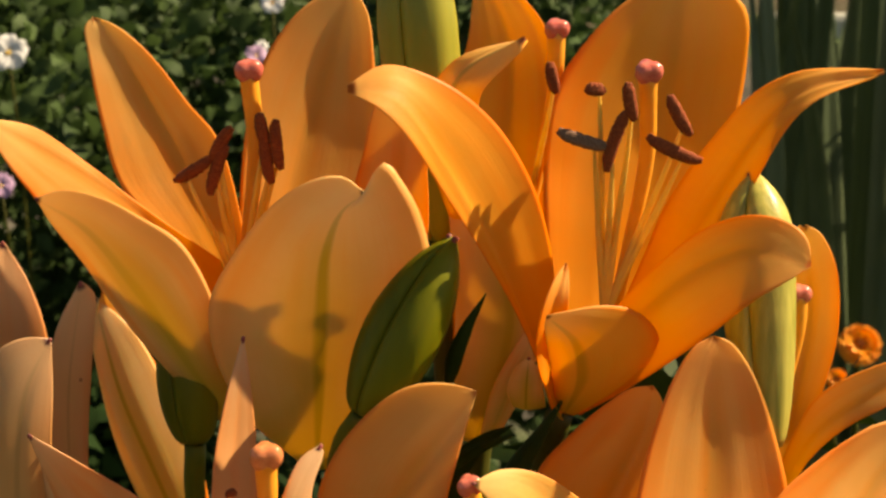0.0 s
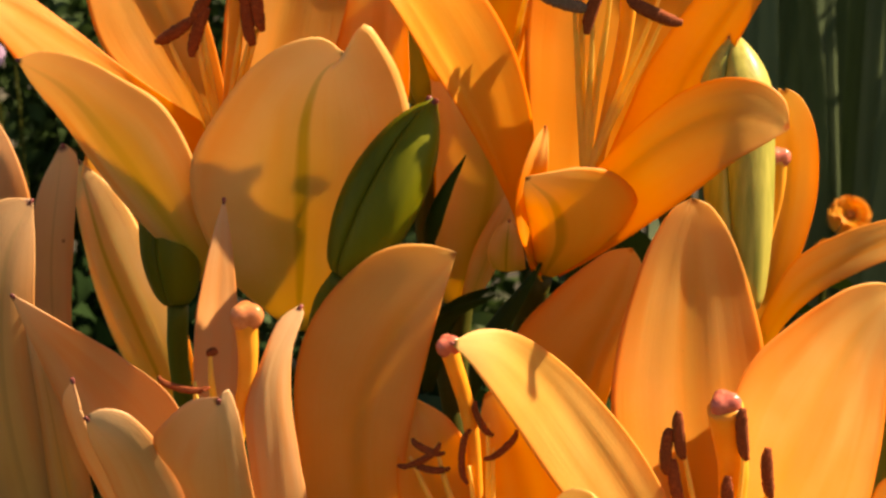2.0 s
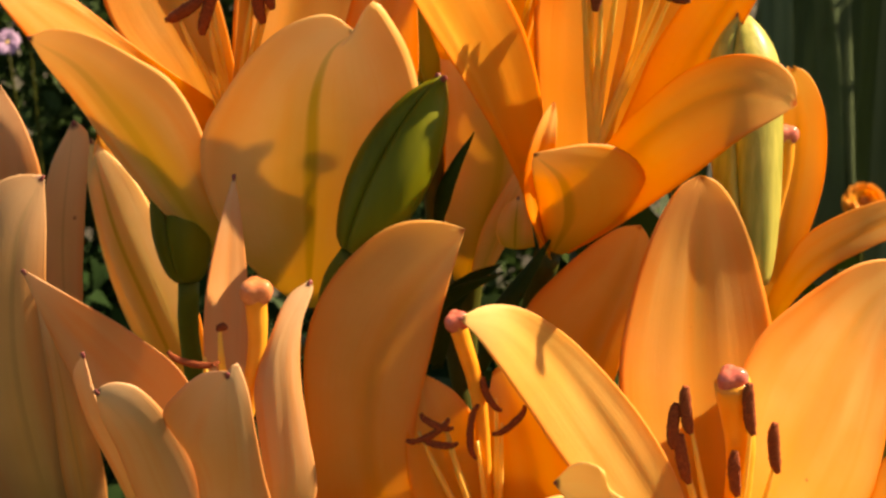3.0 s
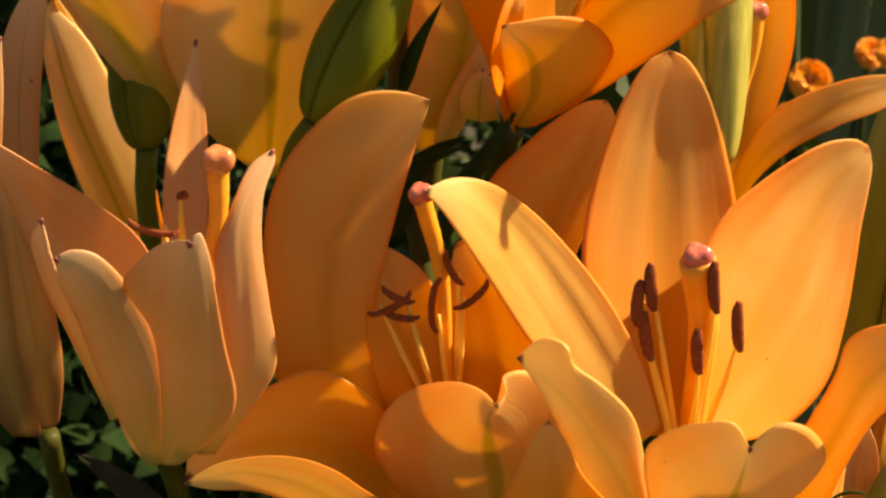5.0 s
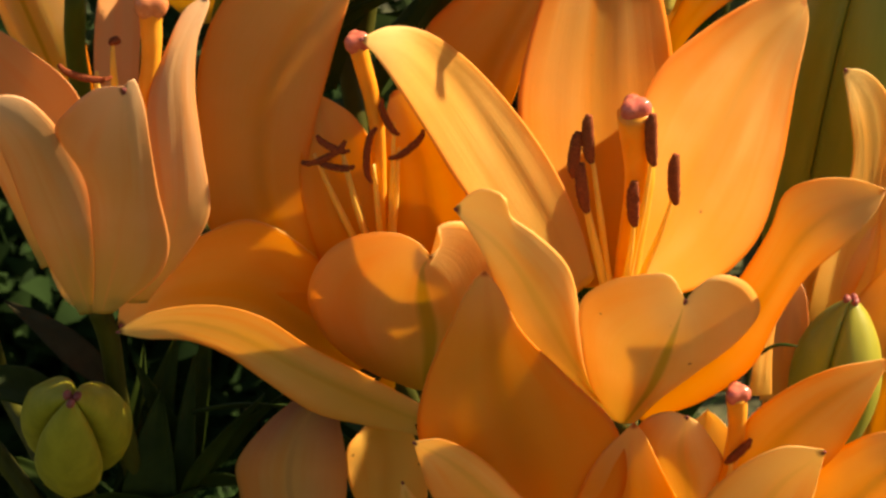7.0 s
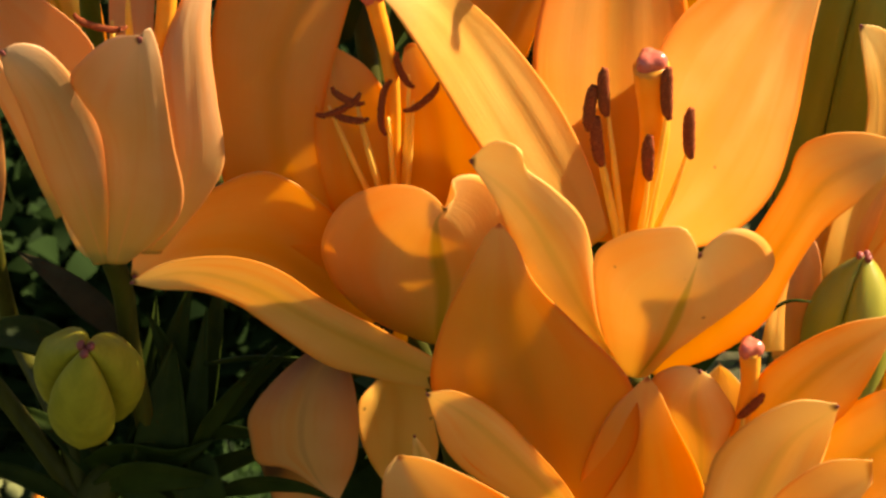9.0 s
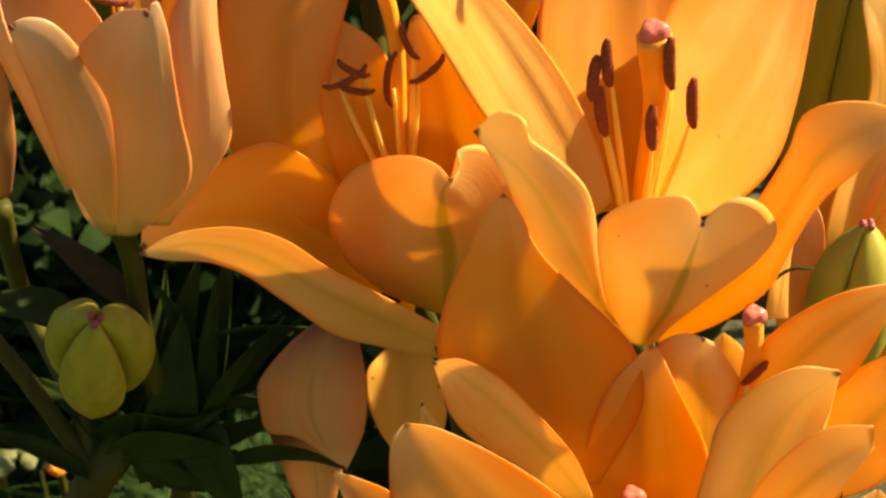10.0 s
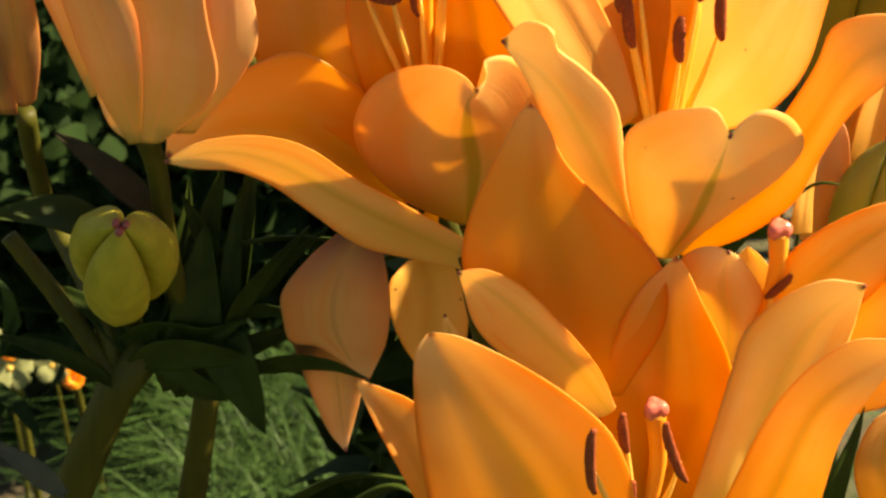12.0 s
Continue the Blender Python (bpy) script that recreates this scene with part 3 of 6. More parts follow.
sheet(lily_a, "bright", "in",
      ((-0.0566, 0.5260, 0.8099), (-0.0714, 0.5295, 0.8212), (-0.0885, 0.5285, 0.8351), (-0.1031, 0.5234, 0.8458), (-0.1148, 0.5160, 0.8549)),
      ((-0.0582, 0.5260, 0.8038), (-0.0740, 0.5236, 0.8106), (-0.0920, 0.5188, 0.8179), (-0.1040, 0.5177, 0.8345), (-0.1117, 0.5161, 0.8465), (-0.1148, 0.5160, 0.8549)),
      ((-0.0579, 0.5260, 0.8160), (-0.0670, 0.5290, 0.8214), (-0.0801, 0.5303, 0.8309), (-0.0926, 0.5288, 0.8417), (-0.1045, 0.5242, 0.8515), (-0.1148, 0.5160, 0.8555)))
sheet(lily_a, "olive", "out",
      ((-0.0567, 0.5180, 0.7754), (-0.0655, 0.5096, 0.7934), (-0.0770, 0.5047, 0.8141), (-0.0893, 0.5059, 0.8292), (-0.1019, 0.5100, 0.8359)),
      ((-0.0582, 0.5180, 0.7746), (-0.0690, 0.5134, 0.7877), (-0.0797, 0.5101, 0.8023), (-0.0903, 0.5091, 0.8189), (-0.0985, 0.5099, 0.8297), (-0.1019, 0.5100, 0.8356)),
      ((-0.0521, 0.5180, 0.7816), (-0.0563, 0.5093, 0.7995), (-0.0581, 0.5049, 0.8123), (-0.0650, 0.5020, 0.8265), (-0.0746, 0.5023, 0.8329), (-0.0845, 0.5041, 0.8375), (-0.0947, 0.5069, 0.8388), (-0.1019, 0.5100, 0.8362)))
sheet(lily_a, "khaki", "out",
      ((-0.0330, 0.5140, 0.7628), (-0.0312, 0.5044, 0.7860), (-0.0302, 0.4975, 0.8088), (-0.0288, 0.4946, 0.8255), (-0.0245, 0.4938, 0.8363), (-0.0186, 0.4940, 0.8409)),
      ((-0.0352, 0.5140, 0.7628), (-0.0498, 0.5085, 0.7786), (-0.0578, 0.5039, 0.7982), (-0.0580, 0.5011, 0.8122), (-0.0506, 0.4981, 0.8260), (-0.0419, 0.4961, 0.8372), (-0.0327, 0.4951, 0.8435), (-0.0245, 0.4945, 0.8450), (-0.0186, 0.4940, 0.8409)),
      ((-0.0300, 0.5140, 0.7628), (-0.0208, 0.5086, 0.7785), (-0.0097, 0.5024, 0.8015), (-0.0033, 0.4988, 0.8215), (-0.0053, 0.4968, 0.8342), (-0.0094, 0.4951, 0.8430), (-0.0139, 0.4939, 0.8486), (-0.0169, 0.4940, 0.8456), (-0.0186, 0.4940, 0.8409)))
sheet(lily_a, "bright", "in",
      ((-0.0335, 0.5260, 0.7790), (-0.0178, 0.5155, 0.8202), (-0.0107, 0.5133, 0.8427), (-0.0097, 0.5140, 0.8656)),
      ((-0.0379, 0.5260, 0.7821), (-0.0265, 0.5167, 0.8244), (-0.0204, 0.5146, 0.8454), (-0.0167, 0.5142, 0.8598), (-0.0097, 0.5140, 0.8663)),
      ((-0.0290, 0.5260, 0.7759), (-0.0070, 0.5106, 0.8140), (-0.0038, 0.5093, 0.8262), (-0.0038, 0.5102, 0.8419), (-0.0050, 0.5112, 0.8589), (-0.0097, 0.5140, 0.8663)))
pistil(lily_a, (-0.0530, 0.5310, 0.8056), (-0.0499, 0.5310, 0.8643), 0.0020, 0.0041, "pink")
stamen(lily_a, (-0.0533, 0.5290, 0.8061), (-0.0691, 0.5240, 0.8376), (-0.0596, 0.5240, 0.8438), 0.0017, "rust")
stamen(lily_a, (-0.0533, 0.5290, 0.8061), (-0.0538, 0.5240, 0.8514), (-0.0590, 0.5240, 0.8427), 0.0017, "rust")
stamen(lily_a, (-0.0533, 0.5290, 0.8061), (-0.0552, 0.5240, 0.8467), (-0.0597, 0.5240, 0.8337), 0.0017, "rust")
stamen(lily_a, (-0.0533, 0.5290, 0.8061), (-0.0465, 0.5240, 0.8552), (-0.0451, 0.5240, 0.8467), 0.0017, "rust")
stamen(lily_a, (-0.0533, 0.5290, 0.8061), (-0.0453, 0.5240, 0.8494), (-0.0438, 0.5240, 0.8368), 0.0017, "rust")
stamen(lily_a, (-0.0533, 0.5290, 0.8061), (-0.0425, 0.5240, 0.8535), (-0.0413, 0.5240, 0.8405), 0.0017, "rust")
pedicel(lily_a, ((-0.0366, 0.5210, 0.7507), (-0.0401, 0.5260, 0.7391), (-0.0133, 0.5410, 0.6992), (0.0176, 0.5100, 0.6890)), 0.0030)

lily_b = thing("lily_flower", (0.0298, 0.5110, 0.7781), "vivid orange open lily with recurved petals and rust anthers", "flower", "open lily flowers")
sheet(lily_b, "vivid", "in",
      ((0.0376, 0.5160, 0.7822), (0.0464, 0.5303, 0.8057), (0.0550, 0.5420, 0.8367), (0.0607, 0.5473, 0.8661), (0.0639, 0.5480, 0.8899)),
      ((0.0317, 0.5160, 0.7822), (0.0278, 0.5254, 0.8101), (0.0263, 0.5327, 0.8387), (0.0289, 0.5365, 0.8582), (0.0378, 0.5404, 0.8717), (0.0482, 0.5438, 0.8815), (0.0639, 0.5480, 0.8899)),
      ((0.0449, 0.5160, 0.7838), (0.0621, 0.5299, 0.8027), (0.0733, 0.5396, 0.8250), (0.0785, 0.5460, 0.8497), (0.0808, 0.5485, 0.8660), (0.0797, 0.5494, 0.8793), (0.0639, 0.5480, 0.8899)))
sheet(lily_b, "vivid", "in",
      ((0.0293, 0.5110, 0.7808), (0.0206, 0.5003, 0.8080), (0.0105, 0.4916, 0.8333), (-0.0005, 0.4857, 0.8540), (-0.0111, 0.4825, 0.8674), (-0.0222, 0.4810, 0.8687)),
      ((0.0279, 0.5110, 0.7801), (0.0214, 0.5013, 0.8019), (0.0105, 0.4909, 0.8250), (0.0009, 0.4839, 0.8420), (-0.0091, 0.4794, 0.8586), (-0.0163, 0.4789, 0.8654), (-0.0222, 0.4810, 0.8677)),
      ((0.0314, 0.5110, 0.7839), (0.0287, 0.5054, 0.8066), (0.0268, 0.5017, 0.8251), (0.0216, 0.4980, 0.8431), (0.0117, 0.4941, 0.8592), (-0.0018, 0.4891, 0.8699), (-0.0138, 0.4857, 0.8736), (-0.0222, 0.4810, 0.8697)))
petal(lily_b, ((0.0333, 0.5160, 0.7792), (0.0533, 0.5160, 0.8036), (0.0690, 0.5160, 0.8349), (0.0865, 0.5110, 0.8611), (0.1082, 0.5060, 0.8686)), 0.0221, (-35, -45), cup=0.2, peak=0.45, tone="vivid")
sheet(lily_b, "vivid", "in",
      ((0.0326, 0.5060, 0.7870), (0.0466, 0.4914, 0.8091), (0.0591, 0.4833, 0.8227), (0.0730, 0.4783, 0.8303), (0.0869, 0.4760, 0.8277)),
      ((0.0290, 0.5060, 0.7870), (0.0400, 0.4956, 0.8079), (0.0502, 0.4887, 0.8227), (0.0628, 0.4835, 0.8349), (0.0731, 0.4808, 0.8386), (0.0816, 0.4792, 0.8373), (0.0862, 0.4777, 0.8332), (0.0869, 0.4760, 0.8277)),
      ((0.0348, 0.5060, 0.7802), (0.0443, 0.4931, 0.7904), (0.0543, 0.4835, 0.8007), (0.0641, 0.4764, 0.8106), (0.0740, 0.4733, 0.8199), (0.0820, 0.4745, 0.8244), (0.0869, 0.4760, 0.8271)))
sheet(lily_b, "vivid", "out",
      ((0.0312, 0.5060, 0.7810), (0.0334, 0.4873, 0.7966), (0.0308, 0.4770, 0.8090), (0.0245, 0.4740, 0.8155)),
      ((0.0290, 0.5060, 0.7822), (0.0263, 0.4849, 0.7996), (0.0245, 0.4766, 0.8092), (0.0241, 0.4746, 0.8133), (0.0245, 0.4740, 0.8155)),
      ((0.0338, 0.5060, 0.7803), (0.0458, 0.4942, 0.7920), (0.0522, 0.4879, 0.8018), (0.0517, 0.4847, 0.8089), (0.0455, 0.4806, 0.8153), (0.0371, 0.4771, 0.8173), (0.0303, 0.4751, 0.8167), (0.0245, 0.4740, 0.8158)))
petal(lily_b, ((0.0298, 0.5070, 0.7799), (0.0256, 0.4900, 0.7995), (0.0256, 0.4820, 0.8119), (0.0273, 0.4820, 0.8189), (0.0296, 0.4860, 0.8254)), 0.0105, (60, 30), cup=0.3, peak=0.5, tone="vivid")
pistil(lily_b, (0.0434, 0.5110, 0.8050), (0.0498, 0.5010, 0.8688), 0.0019, 0.0039, "pink")
stamen(lily_b, (0.0411, 0.5090, 0.8056), (0.0343, 0.4960, 0.8665), (0.0392, 0.4960, 0.8661), 0.0017, "rust")
stamen(lily_b, (0.0411, 0.5090, 0.8056), (0.0448, 0.4960, 0.8677), (0.0465, 0.4960, 0.8584), 0.0017, "rust")
stamen(lily_b, (0.0411, 0.5090, 0.8056), (0.0548, 0.4960, 0.8647), (0.0602, 0.4960, 0.8549), 0.0017, "rust")
stamen(lily_b, (0.0411, 0.5090, 0.8056), (0.0496, 0.4960, 0.8547), (0.0629, 0.4960, 0.8486), 0.0017, "rust")
stamen(lily_b, (0.0411, 0.5090, 0.8056), (0.0448, 0.4960, 0.8608), (0.0399, 0.4960, 0.8457), 0.0017, "rust")
stamen(lily_b, (0.0411, 0.5090, 0.8056), (0.0279, 0.4960, 0.8561), (0.0403, 0.4960, 0.8522), 0.0017, "grey")
pedicel(lily_b, ((0.0298, 0.5110, 0.7781), (0.0271, 0.5210, 0.7603), (0.0228, 0.5360, 0.7268), (0.0176, 0.5100, 0.6890)), 0.0035)

lily_c = thing("lily_flower", (0.0102, 0.5350, 0.7657), "orange lily flower half hidden behind others", "flower", "open lily flowers")
petal(lily_c, ((0.0102, 0.5350, 0.7665), (0.0125, 0.5450, 0.8049), (0.0171, 0.5550, 0.8419), (0.0179, 0.5650, 0.8666), (0.0102, 0.5650, 0.8881)), 0.0344, (-10, -10), cup=0.15, peak=0.5, tone="vivid")
petal(lily_c, ((0.0101, 0.5350, 0.7697), (0.0114, 0.5300, 0.8089), (0.0009, 0.5220, 0.8468), (0.0044, 0.5160, 0.8653), (0.0203, 0.5130, 0.8762)), 0.0187, (150, 150), cup=0.35, peak=0.6, tone="vivid")
sheet(lily_c, "olive", "out",
      ((0.0085, 0.5300, 0.7650), (0.0151, 0.5244, 0.7857), (0.0179, 0.5230, 0.8016), (0.0141, 0.5245, 0.8179), (0.0083, 0.5300, 0.8347)),
      ((0.0055, 0.5300, 0.7650), (0.0029, 0.5272, 0.7849), (0.0033, 0.5264, 0.8006), (0.0024, 0.5272, 0.8173), (0.0009, 0.5300, 0.8347)),
      ((0.0116, 0.5300, 0.7666), (0.0211, 0.5254, 0.7870), (0.0239, 0.5247, 0.7965), (0.0215, 0.5252, 0.8132), (0.0171, 0.5300, 0.8347)))
sheet(lily_c, "cream", "out",
      ((0.0115, 0.5280, 0.7641), (0.0172, 0.5210, 0.7822), (0.0239, 0.5240, 0.7967)),
      ((0.0093, 0.5280, 0.7641), (0.0135, 0.5206, 0.7839), (0.0224, 0.5240, 0.7990)),
      ((0.0134, 0.5280, 0.7641), (0.0220, 0.5224, 0.7833), (0.0264, 0.5240, 0.7952)))
pistil(lily_c, (0.0222, 0.5450, 0.8206), (0.0295, 0.5400, 0.8738), 0.0020, 0.0037, "pink")
stamen(lily_c, (0.0222, 0.5450, 0.8206), (0.0268, 0.5130, 0.8700), (0.0285, 0.5130, 0.8622), 0.0016, "rust")
pedicel(lily_c, ((0.0102, 0.5350, 0.7657), (0.0087, 0.5350, 0.7437), (0.0120, 0.5350, 0.7105), (0.0176, 0.5100, 0.6890)), 0.0034)

bud_a = thing("lily_bud", (-0.0008, 0.5350, 0.8199), "tall closed green lily bud among orange petals", "flower bud", "closed lily buds")
bud(bud_a, (-0.0008, 0.5350, 0.8199), (-0.0088, 0.5330, 0.9073), 0.0101, "olive", 0.06, 0.62, 0.5)
pedicel(bud_a, ((-0.0008, 0.5350, 0.8199), (0.0010, 0.5300, 0.7777), (0.0084, 0.5130, 0.7364), (0.0176, 0.5100, 0.6890)), 0.0028)

bud_b = thing("lily_bud", (-0.0192, 0.4860, 0.7869), "plump green lily bud with dark grooved seams", "flower bud", "closed lily buds")
bud(bud_b, (-0.0192, 0.4860, 0.7869), (0.0027, 0.4940, 0.8299), 0.0093, "green", 0.09, 0.45, 0.5)
pedicel(bud_b, ((-0.0192, 0.4860, 0.7869), (-0.0252, 0.4930, 0.7749), (-0.0240, 0.5050, 0.7397), (0.0176, 0.5100, 0.6890)), 0.0031, M_STALK)

bud_c = thing("lily_bud", (0.0814, 0.4950, 0.7757), "ripening yellow-green lily bud with pale ribs", "flower bud", "closed lily buds")
bud(bud_c, (0.0814, 0.4950, 0.7757), (0.0779, 0.5100, 0.8427), 0.0092, "ripe", 0.07, 0.74, 0.5)
pedicel(bud_c, ((0.0814, 0.4950, 0.7757), (0.0846, 0.5000, 0.7572), (0.0617, 0.5050, 0.7159), (0.0176, 0.5100, 0.6890)), 0.0026)

lily_d = thing("lily_flower", (0.0866, 0.5100, 0.7440), "pale orange lily flower behind a ripening bud", "flower", "open lily flowers")
sheet(lily_d, "bright", "in",
      ((0.0873, 0.5100, 0.7642), (0.0923, 0.5165, 0.7821), (0.0949, 0.5178, 0.8046), (0.0917, 0.5130, 0.8279)),
      ((0.0843, 0.5100, 0.7642), (0.0868, 0.5164, 0.7821), (0.0881, 0.5181, 0.8045), (0.0884, 0.5153, 0.8217), (0.0901, 0.5130, 0.8285)),
      ((0.0902, 0.5100, 0.7642), (0.0976, 0.5147, 0.7811), (0.1019, 0.5161, 0.7990), (0.1003, 0.5147, 0.8174), (0.0954, 0.5133, 0.8266), (0.0915, 0.5130, 0.8286)))
sheet(lily_d, "bright", "in",
      ((0.0876, 0.5100, 0.7564), (0.0959, 0.5074, 0.7747), (0.1122, 0.5072, 0.7868), (0.1328, 0.5100, 0.7943)),
      ((0.0845, 0.5100, 0.7579), (0.0903, 0.5089, 0.7740), (0.0959, 0.5089, 0.7842), (0.1090, 0.5088, 0.7920), (0.1220, 0.5097, 0.7952), (0.1328, 0.5100, 0.7948)),
      ((0.0908, 0.5100, 0.7549), (0.0925, 0.5078, 0.7644), (0.1013, 0.5055, 0.7756), (0.1136, 0.5047, 0.7832), (0.1250, 0.5058, 0.7878), (0.1329, 0.5100, 0.7939)))
pistil(lily_d, (0.0865, 0.5060, 0.7855), (0.0895, 0.5060, 0.8116), 0.0020, 0.0035, "pink")
pedicel(lily_d, ((0.0866, 0.5100, 0.7440), (0.0778, 0.5150, 0.7194), (0.0486, 0.5200, 0.6957), (0.0176, 0.5100, 0.6890)), 0.0032)

lily_e = thing("lily_flower", (0.0743, 0.4400, 0.6893), "large open orange lily in sunlight with six rust anthers", "flower", "open lily flowers")
sheet(lily_e, "bright", "in",
      ((0.0677, 0.4550, 0.7187), (0.0683, 0.4700, 0.7361), (0.0669, 0.4819, 0.7585), (0.0668, 0.4885, 0.7828), (0.0662, 0.4900, 0.8061)),
      ((0.0608, 0.4550, 0.7185), (0.0509, 0.4654, 0.7378), (0.0464, 0.4745, 0.7578), (0.0499, 0.4820, 0.7787), (0.0562, 0.4865, 0.7955), (0.0614, 0.4886, 0.8036), (0.0662, 0.4900, 0.8061)),
      ((0.0746, 0.4550, 0.7188), (0.0854, 0.4718, 0.7357), (0.0870, 0.4824, 0.7557), (0.0829, 0.4891, 0.7786), (0.0761, 0.4909, 0.7969), (0.0706, 0.4906, 0.8043), (0.0662, 0.4900, 0.8061)))
sheet(lily_e, "bright", "in",
      ((0.0731, 0.4450, 0.7223), (0.0855, 0.4621, 0.7340), (0.0970, 0.4774, 0.7504), (0.1072, 0.4883, 0.7676), (0.1193, 0.4950, 0.7803)),
      ((0.0689, 0.4450, 0.7237), (0.0717, 0.4570, 0.7420), (0.0751, 0.4677, 0.7612), (0.0814, 0.4740, 0.7707), (0.0945, 0.4825, 0.7785), (0.1063, 0.4884, 0.7835), (0.1149, 0.4924, 0.7835), (0.1192, 0.4950, 0.7809)),
      ((0.0772, 0.4450, 0.7208), (0.0961, 0.4590, 0.7189), (0.1086, 0.4700, 0.7263), (0.1148, 0.4807, 0.7418), (0.1182, 0.4898, 0.7613), (0.1203, 0.4943, 0.7763), (0.1193, 0.4950, 0.7803)))
# Cream tone lifts this petal's colour towards its sunlit look.
sheet(lily_e, "cream", "in",
      ((0.0629, 0.4500, 0.7210), (0.0534, 0.4598, 0.7343), (0.0418, 0.4648, 0.7513), (0.0287, 0.4639, 0.7688), (0.0174, 0.4599, 0.7792), (0.0070, 0.4550, 0.7807)),
      ((0.0590, 0.4500, 0.7179), (0.0451, 0.4540, 0.7278), (0.0329, 0.4569, 0.7426), (0.0235, 0.4564, 0.7572), (0.0156, 0.4544, 0.7699), (0.0101, 0.4548, 0.7774), (0.0070, 0.4550, 0.7804)),
      ((0.0654, 0.4500, 0.7241), (0.0615, 0.4588, 0.7349), (0.0537, 0.4651, 0.7484), (0.0428, 0.4675, 0.7620), (0.0313, 0.4660, 0.7738), (0.0215, 0.4631, 0.7806), (0.0133, 0.4596, 0.7824), (0.0070, 0.4550, 0.7810)))
sheet(lily_e, "cream", "out",
      ((0.0729, 0.4360, 0.6924), (0.0586, 0.4221, 0.7144), (0.0487, 0.4150, 0.7324), (0.0401, 0.4134, 0.7462), (0.0281, 0.4180, 0.7553)),
      ((0.0701, 0.4360, 0.6931), (0.0549, 0.4234, 0.7128), (0.0440, 0.4192, 0.7229), (0.0383, 0.4159, 0.7373), (0.0339, 0.4155, 0.7471), (0.0281, 0.4180, 0.7549)),
      ((0.0742, 0.4360, 0.6932), (0.0626, 0.4278, 0.7053), (0.0588, 0.4197, 0.7245), (0.0534, 0.4142, 0.7441), (0.0459, 0.4130, 0.7520), (0.0394, 0.4134, 0.7567), (0.0385, 0.4138, 0.7605), (0.0330, 0.4152, 0.7616), (0.0281, 0.4180, 0.7559)))
sheet(lily_e, "ribbed", "out",
      ((0.0725, 0.4300, 0.6954), (0.0748, 0.4148, 0.7129), (0.0761, 0.4043, 0.7302), (0.0780, 0.4020, 0.7422)),
      ((0.0704, 0.4300, 0.6958), (0.0622, 0.4215, 0.7103), (0.0579, 0.4144, 0.7258), (0.0566, 0.4097, 0.7381), (0.0619, 0.4062, 0.7445), (0.0687, 0.4036, 0.7475), (0.0740, 0.4025, 0.7481), (0.0767, 0.4020, 0.7446), (0.0780, 0.4020, 0.7422)),
      ((0.0752, 0.4300, 0.6956), (0.0802, 0.4216, 0.7085), (0.0870, 0.4142, 0.7202), (0.0928, 0.4093, 0.7297), (0.0956, 0.4063, 0.7388), (0.0912, 0.4042, 0.7460), (0.0845, 0.4026, 0.7483), (0.0798, 0.4020, 0.7451), (0.0780, 0.4020, 0.7422)))
sheet(lily_e, "bright", "in",
      ((0.0767, 0.4350, 0.6939), (0.0904, 0.4239, 0.7157), (0.0986, 0.4169, 0.7356), (0.1065, 0.4119, 0.7564), (0.1207, 0.4100, 0.7661)),
      ((0.0753, 0.4350, 0.6946), (0.0862, 0.4258, 0.7205), (0.0936, 0.4200, 0.7396), (0.0983, 0.4169, 0.7538), (0.1003, 0.4163, 0.7624), (0.1058, 0.4150, 0.7661), (0.1139, 0.4129, 0.7675), (0.1206, 0.4100, 0.7665)),
      ((0.0782, 0.4350, 0.6931), (0.0890, 0.4245, 0.7045), (0.0981, 0.4168, 0.7183), (0.1017, 0.4136, 0.7317), (0.1063, 0.4101, 0.7449), (0.1130, 0.4067, 0.7549), (0.1186, 0.4080, 0.7619), (0.1207, 0.4100, 0.7658)))
pistil(lily_e, (0.0722, 0.4480, 0.7185), (0.0694, 0.4400, 0.7708), 0.0034, 0.0041, "pink")
stamen(lily_e, (0.0714, 0.4430, 0.7088), (0.0566, 0.4360, 0.7671), (0.0563, 0.4360, 0.7559), 0.0015, "rust")
stamen(lily_e, (0.0714, 0.4430, 0.7088), (0.0585, 0.4360, 0.7713), (0.0600, 0.4360, 0.7597), 0.0015, "rust")
stamen(lily_e, (0.0714, 0.4430, 0.7088), (0.0577, 0.4360, 0.7595), (0.0601, 0.4360, 0.7473), 0.0015, "rust")
stamen(lily_e, (0.0714, 0.4430, 0.7088), (0.0730, 0.4360, 0.7721), (0.0744, 0.4360, 0.7594), 0.0015, "rust")
stamen(lily_e, (0.0714, 0.4430, 0.7088), (0.0792, 0.4360, 0.7624), (0.0805, 0.4360, 0.7500), 0.0015, "rust")
stamen(lily_e, (0.0714, 0.4430, 0.7088), (0.0704, 0.4360, 0.7553), (0.0715, 0.4360, 0.7441), 0.0015, "rust")
pedicel(lily_e, ((0.0742, 0.4400, 0.6898), (0.0769, 0.4550, 0.6664), (0.0722, 0.4700, 0.6211), (0.0618, 0.4800, 0.5650)), 0.0033)

